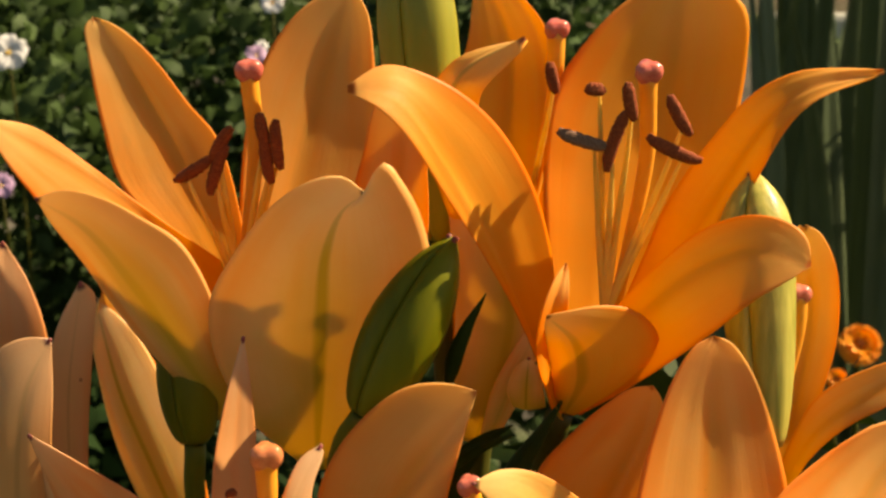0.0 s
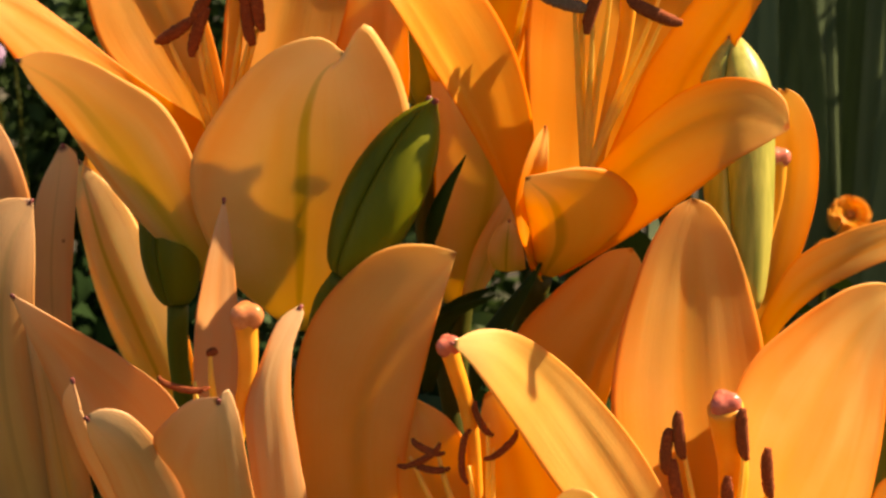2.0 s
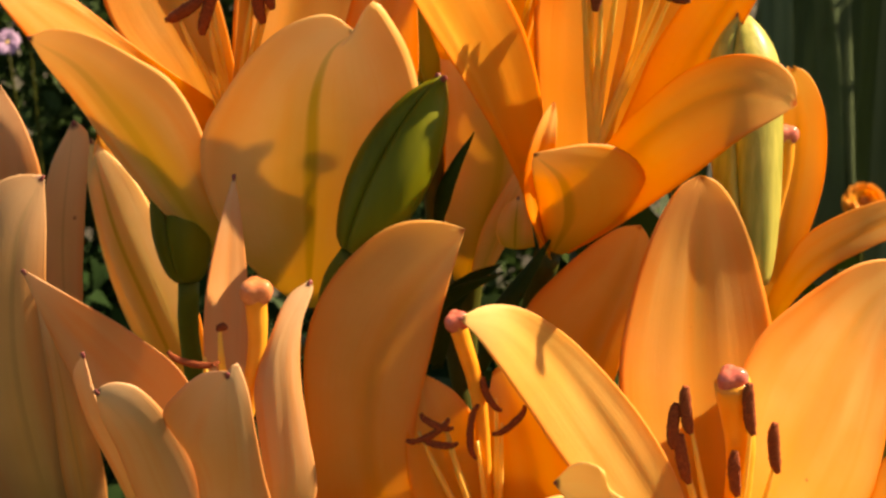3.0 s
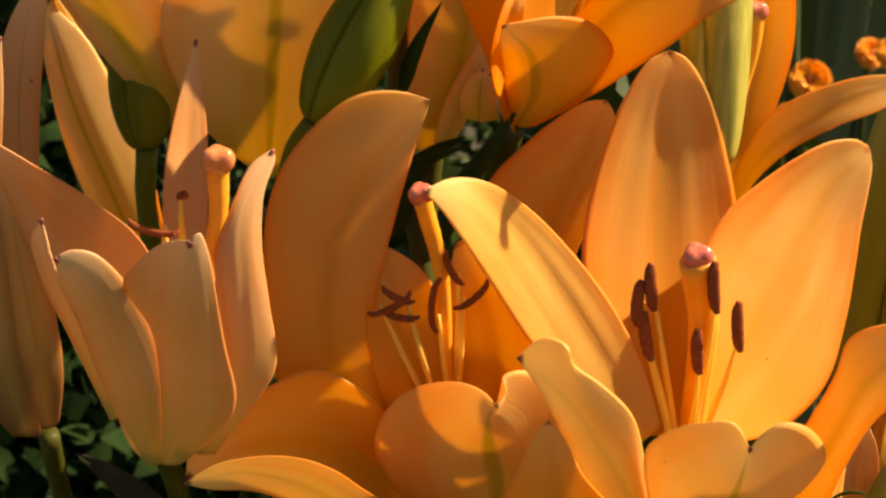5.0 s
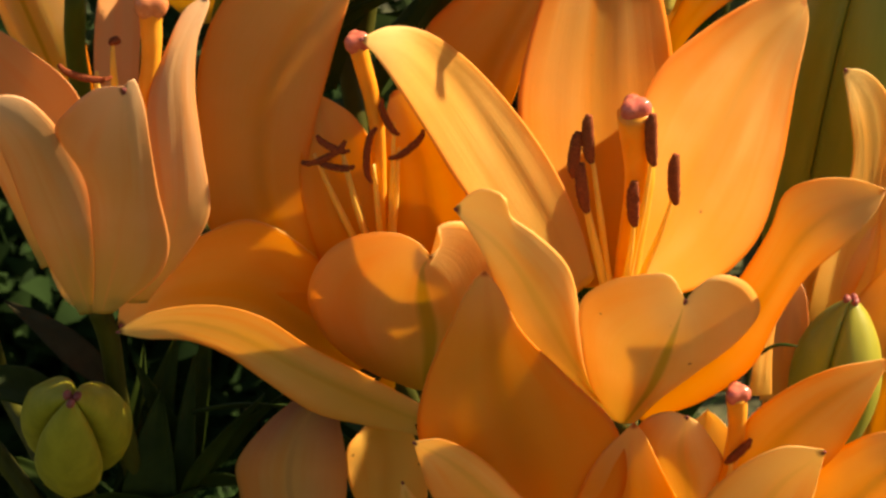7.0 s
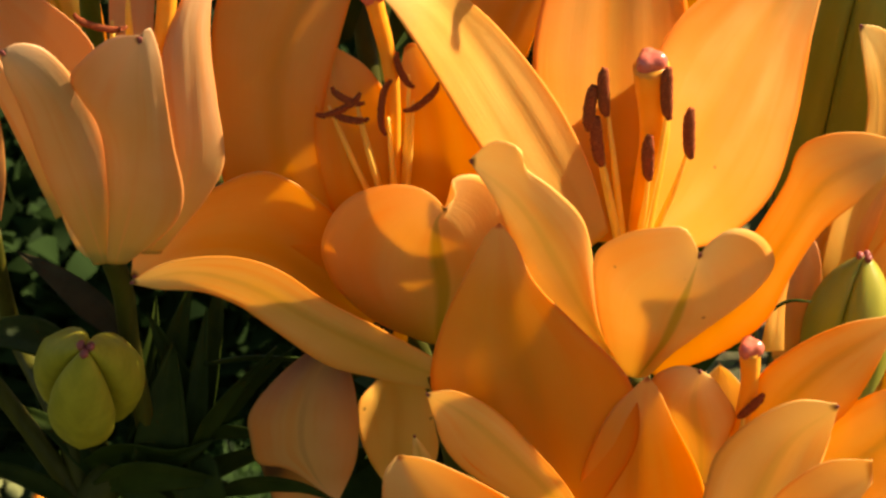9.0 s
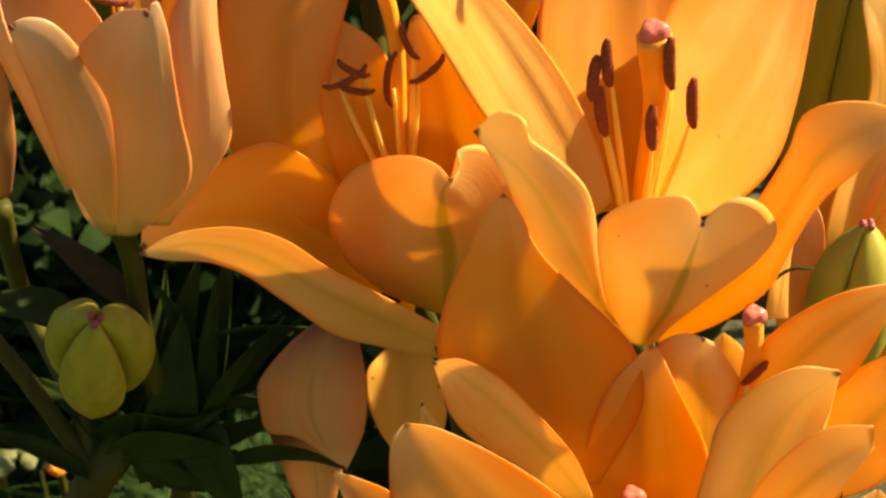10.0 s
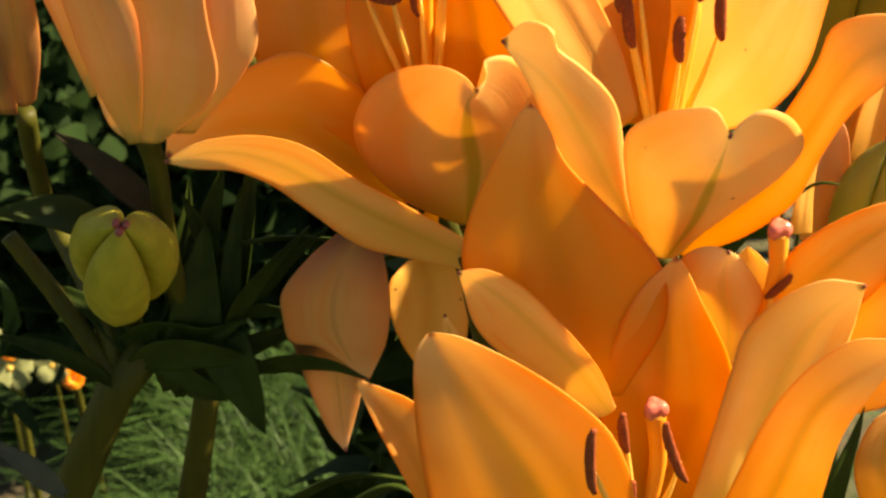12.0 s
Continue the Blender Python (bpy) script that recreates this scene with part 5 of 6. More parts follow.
sheet(lily_k, "bright", "in",
      ((0.0931, 0.3850, 0.6416), (0.0951, 0.3770, 0.6701), (0.1003, 0.3720, 0.6934), (0.1138, 0.3700, 0.7075)),
      ((0.0808, 0.3850, 0.6429), (0.0858, 0.3792, 0.6698), (0.0896, 0.3757, 0.6876), (0.0963, 0.3732, 0.7015), (0.1042, 0.3722, 0.7089), (0.1132, 0.3700, 0.7110)),
      ((0.1067, 0.3850, 0.6404), (0.1040, 0.3738, 0.6665), (0.1051, 0.3694, 0.6871), (0.1095, 0.3686, 0.6981), (0.1141, 0.3700, 0.7053)))
pistil(lily_k, (0.0697, 0.3970, 0.6350), (0.0680, 0.3950, 0.6742), 0.0020, 0.0033, "pink")
stamen(lily_k, (0.0685, 0.3940, 0.6305), (0.0503, 0.3700, 0.6855), (0.0521, 0.3700, 0.6684), 0.0013, "rust")
stamen(lily_k, (0.0685, 0.3940, 0.6305), (0.0535, 0.3900, 0.6629), (0.0549, 0.3900, 0.6526), 0.0013, "rust")
stamen(lily_k, (0.0685, 0.3940, 0.6305), (0.0598, 0.3900, 0.6766), (0.0619, 0.3900, 0.6660), 0.0013, "rust")
stamen(lily_k, (0.0685, 0.3940, 0.6305), (0.0699, 0.3900, 0.6745), (0.0765, 0.3900, 0.6582), 0.0013, "rust")
stamen(lily_k, (0.0685, 0.3940, 0.6305), (0.0641, 0.3900, 0.6578), (0.0653, 0.3900, 0.6460), 0.0013, "rust")
pedicel(lily_k, ((0.0675, 0.3950, 0.6279), (0.0710, 0.4200, 0.5918), (0.0623, 0.4500, 0.5507), (0.0511, 0.4800, 0.5091)), 0.0027)

lily_l = thing("lily_flower", (0.1023, 0.4200, 0.6590), "orange lily with a curled creamy petal behind another bloom", "flower", "open lily flowers")
sheet(lily_l, "cream", "out",
      ((0.0889, 0.4200, 0.6721), (0.0864, 0.4147, 0.6865), (0.0829, 0.4113, 0.6992), (0.0831, 0.4100, 0.7087)),
      ((0.0878, 0.4200, 0.6724), (0.0812, 0.4168, 0.6882), (0.0732, 0.4151, 0.7028), (0.0755, 0.4140, 0.7065), (0.0795, 0.4118, 0.7090), (0.0829, 0.4100, 0.7090)),
      ((0.0902, 0.4200, 0.6730), (0.0931, 0.4155, 0.6885), (0.0939, 0.4143, 0.6944), (0.0898, 0.4122, 0.7019), (0.0857, 0.4106, 0.7072), (0.0831, 0.4100, 0.7090)))
petal(lily_l, ((0.0990, 0.4280, 0.6509), (0.0960, 0.4320, 0.6681), (0.0940, 0.4350, 0.6825), (0.0935, 0.4360, 0.6962)), 0.0218, (0, 0), cup=0.2, peak=0.5, tone="cream")
sheet(lily_l, "bright", "in",
      ((0.0983, 0.4160, 0.6797), (0.1039, 0.4145, 0.6964), (0.1116, 0.4139, 0.7076), (0.1280, 0.4140, 0.7214)),
      ((0.0952, 0.4160, 0.6828), (0.0977, 0.4149, 0.6991), (0.0981, 0.4146, 0.7053), (0.1043, 0.4141, 0.7128), (0.1151, 0.4139, 0.7196), (0.1277, 0.4140, 0.7228)),
      ((0.1027, 0.4160, 0.6767), (0.1113, 0.4125, 0.6886), (0.1201, 0.4114, 0.7002), (0.1282, 0.4140, 0.7199)))
petal(lily_l, ((0.1051, 0.4200, 0.6591), (0.1197, 0.4150, 0.6766), (0.1319, 0.4100, 0.6958), (0.1410, 0.4100, 0.7052)), 0.0260, (-20, -20), cup=0.15, peak=0.5, tone="bright")
pistil(lily_l, (0.0947, 0.4160, 0.6832), (0.0949, 0.4140, 0.7122), 0.0020, 0.0033, "pink")
stamen(lily_l, (0.0956, 0.4160, 0.6753), (0.0936, 0.4120, 0.6956), (0.0989, 0.4120, 0.7021), 0.0011, "rust")
sheet(lily_l, "bright", "in",
      ((0.1434, 0.4300, 0.6197), (0.1344, 0.4280, 0.6404), (0.1361, 0.4300, 0.6550)),
      ((0.1330, 0.4300, 0.6193), (0.1267, 0.4270, 0.6391), (0.1295, 0.4279, 0.6511), (0.1357, 0.4300, 0.6553)),
      ((0.1535, 0.4300, 0.6218), (0.1459, 0.4264, 0.6437), (0.1366, 0.4300, 0.6554)))
pedicel(lily_l, ((0.1023, 0.4200, 0.6590), (0.0977, 0.4400, 0.6285), (0.0821, 0.4650, 0.5910), (0.0618, 0.4800, 0.5650)), 0.0029)

lily_m = thing("lily_flower", (0.0069, 0.4650, 0.6823), "drooping peach lily petals seen from outside, colour darkened for shade", "flower", "open lily flowers")
# The darker wilted tone stands in for shade on this drooping petal.
sheet(lily_m, "wilted_shaded", "out",
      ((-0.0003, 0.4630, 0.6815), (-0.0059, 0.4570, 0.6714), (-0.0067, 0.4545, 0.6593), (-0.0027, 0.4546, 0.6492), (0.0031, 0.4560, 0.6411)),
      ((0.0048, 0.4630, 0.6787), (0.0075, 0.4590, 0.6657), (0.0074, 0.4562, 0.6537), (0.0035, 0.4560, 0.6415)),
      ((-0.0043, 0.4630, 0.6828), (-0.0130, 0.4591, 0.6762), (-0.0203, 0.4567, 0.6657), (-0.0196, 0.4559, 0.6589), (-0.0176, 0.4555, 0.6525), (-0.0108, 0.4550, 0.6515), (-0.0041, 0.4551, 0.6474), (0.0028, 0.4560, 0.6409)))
# Cream tone brightens this petal in place of sun on it.
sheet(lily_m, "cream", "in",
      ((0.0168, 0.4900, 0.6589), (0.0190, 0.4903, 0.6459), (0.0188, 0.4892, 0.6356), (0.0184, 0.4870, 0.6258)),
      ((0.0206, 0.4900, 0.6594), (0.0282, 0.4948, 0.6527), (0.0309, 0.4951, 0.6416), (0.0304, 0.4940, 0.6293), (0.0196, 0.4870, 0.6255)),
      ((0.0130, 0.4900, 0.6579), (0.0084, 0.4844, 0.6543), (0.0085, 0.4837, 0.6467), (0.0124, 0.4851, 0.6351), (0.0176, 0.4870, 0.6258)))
sheet(lily_m, "wilted_shaded", "out",
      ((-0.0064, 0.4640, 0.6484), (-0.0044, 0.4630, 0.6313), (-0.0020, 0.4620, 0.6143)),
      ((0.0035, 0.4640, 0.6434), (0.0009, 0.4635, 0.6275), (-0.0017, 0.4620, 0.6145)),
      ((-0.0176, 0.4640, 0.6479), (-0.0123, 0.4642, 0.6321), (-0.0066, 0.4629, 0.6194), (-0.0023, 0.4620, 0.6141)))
sheet(lily_m, "cream", "out",
      ((0.0247, 0.4520, 0.6527), (0.0233, 0.4500, 0.6595), (0.0216, 0.4500, 0.6652)),
      ((0.0222, 0.4520, 0.6531), (0.0213, 0.4502, 0.6596), (0.0213, 0.4500, 0.6648)),
      ((0.0280, 0.4520, 0.6540), (0.0255, 0.4504, 0.6600), (0.0219, 0.4500, 0.6649)))
pedicel(lily_m, ((0.0083, 0.4640, 0.6837), (0.0171, 0.4720, 0.6856), (0.0294, 0.4780, 0.6588), (0.0472, 0.4800, 0.5629)), 0.0024)

lily_n = thing("lily_flower", (0.0290, 0.4050, 0.6154), "low orange lily petal pointing outward over grass", "flower", "open lily flowers")
sheet(lily_n, "bright", "in",
      ((0.0223, 0.4050, 0.6342), (0.0134, 0.4099, 0.6489), (0.0062, 0.4150, 0.6583), (-0.0010, 0.4200, 0.6641)),
      ((0.0182, 0.4050, 0.6324), (0.0093, 0.4087, 0.6479), (0.0035, 0.4137, 0.6567), (-0.0010, 0.4200, 0.6636)),
      ((0.0262, 0.4050, 0.6378), (0.0185, 0.4108, 0.6558), (0.0135, 0.4139, 0.6619), (0.0073, 0.4165, 0.6636), (-0.0009, 0.4200, 0.6644)))
pedicel(lily_n, ((0.0290, 0.4050, 0.6154), (0.0362, 0.4400, 0.5743), (0.0454, 0.4700, 0.5330), (0.0511, 0.4800, 0.5091)), 0.0023)

lily_o = thing("lily_flower", (0.1518, 0.4830, 0.6553), "orange lily with narrow upright petals beside a green bud", "flower", "open lily flowers")
sheet(lily_o, "cream", "in",
      ((0.1335, 0.4830, 0.6915), (0.1380, 0.4894, 0.7150), (0.1405, 0.4915, 0.7337), (0.1368, 0.4913, 0.7526), (0.1301, 0.4900, 0.7646)),
      ((0.1274, 0.4830, 0.6914), (0.1284, 0.4838, 0.7092), (0.1343, 0.4882, 0.7301), (0.1354, 0.4895, 0.7407), (0.1326, 0.4890, 0.7534), (0.1297, 0.4900, 0.7640)),
      ((0.1395, 0.4830, 0.6917), (0.1461, 0.4898, 0.7118), (0.1443, 0.4921, 0.7351), (0.1465, 0.4937, 0.7488), (0.1421, 0.4931, 0.7583), (0.1359, 0.4919, 0.7636), (0.1302, 0.4900, 0.7648)))
petal(lily_o, ((0.1531, 0.4830, 0.6571), (0.1538, 0.4900, 0.6966), (0.1519, 0.4950, 0.7290), (0.1445, 0.4960, 0.7508)), 0.0184, (-20, -20), cup=0.2, peak=0.5, tone="bright")
petal(lily_o, ((0.1475, 0.4800, 0.6588), (0.1502, 0.4760, 0.6971), (0.1575, 0.4740, 0.7244)), 0.0314, (0, 0), cup=0.15, peak=0.5, tone="bright")
petal(lily_o, ((0.1207, 0.4780, 0.6594), (0.1248, 0.4830, 0.6843), (0.1338, 0.4880, 0.7055), (0.1444, 0.4920, 0.7236)), 0.0154, (0, 0), cup=0.2, peak=0.5, tone="bright")
sheet(lily_o, "pale", "in",
      ((0.1220, 0.4720, 0.6787), (0.1199, 0.4739, 0.6960), (0.1206, 0.4780, 0.7132)),
      ((0.1153, 0.4720, 0.6785), (0.1128, 0.4728, 0.6964), (0.1161, 0.4756, 0.7081), (0.1203, 0.4780, 0.7135)),
      ((0.1282, 0.4720, 0.6788), (0.1261, 0.4729, 0.6967), (0.1243, 0.4756, 0.7083), (0.1210, 0.4780, 0.7136)))
sheet(lily_o, "cream", "in",
      ((0.1099, 0.4520, 0.6913), (0.1105, 0.4551, 0.7025), (0.1126, 0.4580, 0.7129)),
      ((0.1069, 0.4520, 0.6913), (0.1082, 0.4538, 0.7031), (0.1121, 0.4580, 0.7124)),
      ((0.1129, 0.4520, 0.6914), (0.1125, 0.4558, 0.7022), (0.1131, 0.4580, 0.7125)))
pedicel(lily_o, ((0.1518, 0.4830, 0.6553), (0.1499, 0.5000, 0.6167), (0.1166, 0.5150, 0.5658), (0.0873, 0.4800, 0.5557)), 0.0031)

bud_e = thing("lily_bud", (0.1372, 0.5300, 0.6756), "large olive-green lily bud in soft shade", "flower bud", "closed lily buds")
bud(bud_e, (0.1372, 0.5300, 0.6756), (0.1470, 0.5300, 0.8137), 0.0171, "olive", 0.05, 0.5, 0.5)
pedicel(bud_e, ((0.1372, 0.5300, 0.6756), (0.1338, 0.5200, 0.6325), (0.1120, 0.5000, 0.5868), (0.0873, 0.4800, 0.5557)), 0.0037)

bud_f = thing("lily_bud", (0.1324, 0.4680, 0.6668), "small green lily bud with a ridged seam", "flower bud", "closed lily buds")
bud(bud_f, (0.1324, 0.4680, 0.6668), (0.1334, 0.4650, 0.7126), 0.0112, "olive", 0.08, 0.5, 0.5)
pedicel(bud_f, ((0.1324, 0.4680, 0.6668), (0.1296, 0.4700, 0.6362), (0.1058, 0.4700, 0.5989), (0.0873, 0.4800, 0.5557)), 0.0027)

bud_g = thing("lily_bud", (-0.0616, 0.4690, 0.6571), "plump yellow-green three-lobed lily bud facing outward", "flower bud", "closed lily buds")
bud(bud_g, (-0.0616, 0.4690, 0.6571), (-0.0585, 0.4350, 0.6961), 0.0117, "lime", 0.21, 0.5, 0)
pedicel(bud_g, ((-0.0616, 0.4690, 0.6571), (-0.0601, 0.4740, 0.6454), (-0.0571, 0.4730, 0.6337), (-0.0640, 0.4700, 0.6225)), 0.0027)

stem_a = thing("lily_plant", (0.2200, 0.5600, 0.0), "green lily stem in the middle of the cluster", "plant", "lily plants")
part("stalk", tube(((0.0176, 0.5100, 0.7010), (0.0783, 0.5250, 0.4823), (0.1593, 0.5450, 0.2412), (0.2200, 0.5600, -0.01)), (0.0048, 0.0060, 0.0066), 16, 40, 0.04), M_STEM, stem_a)

stem_b = thing("lily_plant", (0.0900, 0.5500, 0.0), "green lily stem carrying the lower flowers", "plant", "lily plants")
part("stalk", tube(((0.0618, 0.4800, 0.5770), (0.0702, 0.5010, 0.3955), (0.0815, 0.5290, 0.1977), (0.0900, 0.5500, -0.01)), (0.0048, 0.0060, 0.0066), 16, 40, 0.04), M_STEM, stem_b)
leaf(stem_a, ((0.0009, 0.4950, 0.7906), (0.0023, 0.4900, 0.7995), (0.0057, 0.4870, 0.8090), (0.0104, 0.4850, 0.8181)), 0.0051, (150, 150), None, 0.25)
leaf(stem_a, ((-0.0122, 0.5050, 0.7553), (-0.0005, 0.5000, 0.7679), (0.0095, 0.4970, 0.7750), (0.0182, 0.4960, 0.7787)), 0.0086, (60, 60), None, 0.25)
leaf(stem_a, ((0.0112, 0.5050, 0.7460), (0.0168, 0.5020, 0.7641), (0.0252, 0.5000, 0.7785), (0.0308, 0.5000, 0.7875)), 0.0072, (150, 150), None, 0.25)
leaf(stem_a, ((0.0010, 0.5080, 0.7479), (0.0021, 0.5060, 0.7643), (0.0105, 0.5040, 0.7744), (0.0178, 0.5030, 0.7787)), 0.0087, (20, 30), None, 0.25)

stem_c = thing("lily_plant", (-0.2744, 0.5432, 0.0), "thick green lily stem with dark narrow leaves", "plant", "lily plants")
part("stalk", tube(((-0.0540, 0.4690, 0.6420), (-0.0635, 0.4692, 0.6280), (-0.1223, 0.4892, 0.4467), (-0.2092, 0.5200, 0.2233), (-0.2744, 0.5432, -0.01)), (0.0050, 0.0072, 0.0076, 0.0078, 0.0080), 16, 40, 0.04), M_STEM, stem_c)

stem_d = thing("lily_plant", (-0.1404, 0.5483, 0.0), "thick green lily stem in shade", "plant", "lily plants")
part("stalk", tube(((-0.0395, 0.4760, 0.6320), (-0.0425, 0.4790, 0.6020), (-0.0662, 0.4949, 0.4445), (-0.1095, 0.5254, 0.2223), (-0.1404, 0.5483, -0.01)), (0.0034, 0.0058, 0.0060, 0.0060, 0.0062), 16, 40, 0.04), M_STEM, stem_d)
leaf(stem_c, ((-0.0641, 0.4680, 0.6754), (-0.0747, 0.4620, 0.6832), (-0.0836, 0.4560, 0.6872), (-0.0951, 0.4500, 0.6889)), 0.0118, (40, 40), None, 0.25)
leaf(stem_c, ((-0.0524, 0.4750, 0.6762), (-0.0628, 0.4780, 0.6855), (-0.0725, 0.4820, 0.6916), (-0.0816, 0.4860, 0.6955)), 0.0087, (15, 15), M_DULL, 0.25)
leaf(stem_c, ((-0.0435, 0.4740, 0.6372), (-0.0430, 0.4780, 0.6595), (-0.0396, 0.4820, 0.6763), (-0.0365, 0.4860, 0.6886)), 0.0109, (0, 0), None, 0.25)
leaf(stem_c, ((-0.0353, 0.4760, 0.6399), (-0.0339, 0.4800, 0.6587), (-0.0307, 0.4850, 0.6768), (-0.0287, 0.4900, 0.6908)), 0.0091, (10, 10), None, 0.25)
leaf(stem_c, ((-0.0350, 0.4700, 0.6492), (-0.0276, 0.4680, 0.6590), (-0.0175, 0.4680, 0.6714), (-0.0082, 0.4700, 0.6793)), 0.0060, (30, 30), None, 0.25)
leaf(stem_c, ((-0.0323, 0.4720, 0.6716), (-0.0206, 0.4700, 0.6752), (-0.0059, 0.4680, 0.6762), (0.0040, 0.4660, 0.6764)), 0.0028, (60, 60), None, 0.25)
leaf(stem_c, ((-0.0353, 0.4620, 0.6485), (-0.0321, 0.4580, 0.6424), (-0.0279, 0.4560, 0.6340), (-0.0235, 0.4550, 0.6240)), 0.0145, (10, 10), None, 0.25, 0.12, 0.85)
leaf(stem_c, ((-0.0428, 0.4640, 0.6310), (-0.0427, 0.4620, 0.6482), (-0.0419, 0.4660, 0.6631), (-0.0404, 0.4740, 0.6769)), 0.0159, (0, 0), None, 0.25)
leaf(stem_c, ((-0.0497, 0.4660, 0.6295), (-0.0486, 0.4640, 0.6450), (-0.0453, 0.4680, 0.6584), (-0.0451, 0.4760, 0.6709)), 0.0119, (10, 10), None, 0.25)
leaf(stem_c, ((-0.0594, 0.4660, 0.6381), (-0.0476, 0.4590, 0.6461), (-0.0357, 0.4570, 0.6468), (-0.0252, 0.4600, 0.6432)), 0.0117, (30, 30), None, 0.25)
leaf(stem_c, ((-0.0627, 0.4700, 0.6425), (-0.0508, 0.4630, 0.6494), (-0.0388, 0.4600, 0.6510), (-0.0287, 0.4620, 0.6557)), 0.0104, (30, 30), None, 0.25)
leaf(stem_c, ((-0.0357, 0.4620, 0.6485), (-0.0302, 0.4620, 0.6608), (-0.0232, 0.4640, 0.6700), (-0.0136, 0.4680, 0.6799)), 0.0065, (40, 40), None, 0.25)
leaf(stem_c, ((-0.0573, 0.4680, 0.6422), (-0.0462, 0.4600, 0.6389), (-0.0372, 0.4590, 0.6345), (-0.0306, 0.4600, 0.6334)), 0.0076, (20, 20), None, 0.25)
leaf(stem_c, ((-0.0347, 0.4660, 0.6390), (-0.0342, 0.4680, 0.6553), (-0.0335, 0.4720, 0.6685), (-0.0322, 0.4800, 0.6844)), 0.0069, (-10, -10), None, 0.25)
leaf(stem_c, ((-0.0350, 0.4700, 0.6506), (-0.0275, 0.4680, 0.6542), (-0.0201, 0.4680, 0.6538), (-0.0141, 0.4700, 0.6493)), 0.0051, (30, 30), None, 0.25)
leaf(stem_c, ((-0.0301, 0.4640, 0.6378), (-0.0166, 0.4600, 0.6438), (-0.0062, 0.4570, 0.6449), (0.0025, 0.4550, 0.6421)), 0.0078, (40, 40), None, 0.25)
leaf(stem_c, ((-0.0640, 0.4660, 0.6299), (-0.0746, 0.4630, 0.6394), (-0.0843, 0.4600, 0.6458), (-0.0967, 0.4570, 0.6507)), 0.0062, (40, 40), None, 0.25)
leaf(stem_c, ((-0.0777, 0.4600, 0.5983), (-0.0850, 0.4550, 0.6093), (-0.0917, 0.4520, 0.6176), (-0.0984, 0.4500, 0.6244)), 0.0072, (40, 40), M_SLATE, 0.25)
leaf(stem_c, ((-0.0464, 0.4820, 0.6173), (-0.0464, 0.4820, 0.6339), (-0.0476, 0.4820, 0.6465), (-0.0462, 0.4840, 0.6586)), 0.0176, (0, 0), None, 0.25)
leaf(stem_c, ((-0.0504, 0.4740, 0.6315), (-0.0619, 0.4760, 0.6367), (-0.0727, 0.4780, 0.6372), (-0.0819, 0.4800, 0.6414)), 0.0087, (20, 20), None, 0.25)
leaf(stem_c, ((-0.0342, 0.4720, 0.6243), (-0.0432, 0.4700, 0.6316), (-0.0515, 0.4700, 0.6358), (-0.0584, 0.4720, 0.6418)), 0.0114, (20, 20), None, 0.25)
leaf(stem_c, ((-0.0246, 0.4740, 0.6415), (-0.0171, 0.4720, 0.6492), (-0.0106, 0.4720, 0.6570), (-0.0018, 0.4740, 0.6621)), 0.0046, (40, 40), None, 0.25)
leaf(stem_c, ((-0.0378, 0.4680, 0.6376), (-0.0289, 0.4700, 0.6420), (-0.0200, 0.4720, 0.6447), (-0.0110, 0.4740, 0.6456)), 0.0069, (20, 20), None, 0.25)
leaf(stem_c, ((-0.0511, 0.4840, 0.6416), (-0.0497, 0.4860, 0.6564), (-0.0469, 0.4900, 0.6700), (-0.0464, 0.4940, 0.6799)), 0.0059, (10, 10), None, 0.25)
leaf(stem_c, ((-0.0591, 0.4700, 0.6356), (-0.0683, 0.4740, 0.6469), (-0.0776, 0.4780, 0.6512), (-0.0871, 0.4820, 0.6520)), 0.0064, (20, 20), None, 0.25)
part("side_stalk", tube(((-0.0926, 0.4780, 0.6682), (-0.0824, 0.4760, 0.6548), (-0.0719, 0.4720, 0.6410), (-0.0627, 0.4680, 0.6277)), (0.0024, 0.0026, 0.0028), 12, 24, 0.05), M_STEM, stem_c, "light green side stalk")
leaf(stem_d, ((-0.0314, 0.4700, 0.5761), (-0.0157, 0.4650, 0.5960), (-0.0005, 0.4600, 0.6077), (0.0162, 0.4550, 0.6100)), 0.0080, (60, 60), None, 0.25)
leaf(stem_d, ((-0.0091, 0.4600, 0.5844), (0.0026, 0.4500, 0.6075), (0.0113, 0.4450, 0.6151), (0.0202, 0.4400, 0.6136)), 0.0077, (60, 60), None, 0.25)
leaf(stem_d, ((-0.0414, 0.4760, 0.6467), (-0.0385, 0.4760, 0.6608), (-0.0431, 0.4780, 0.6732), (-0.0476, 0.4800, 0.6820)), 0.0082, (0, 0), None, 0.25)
leaf(stem_b, ((0.1128, 0.4000, 0.6272), (0.1148, 0.4000, 0.6511), (0.1178, 0.4030, 0.6622), (0.1199, 0.4060, 0.6700)), 0.0064, (0, 0), None, 0.25)
leaf(stem_b, ((0.0977, 0.4450, 0.6991), (0.1048, 0.4430, 0.7067), (0.1096, 0.4420, 0.7108), (0.1146, 0.4400, 0.7118)), 0.0020, (60, 60), None, 0.25)

MARIGOLDS = ((0.313, 1.500, 0.502, 0.0163), (0.293, 1.480, 0.481, 0.0088), (0.392, 1.650, 0.482, 0.0134), (0.385, 1.550, 0.510, 0.0134), (-0.178, 1.200, 0.155, 0.0078), (0.034, 1.100, 0.229, 0.0078), (-0.203, 1.100, 0.239, 0.0066))
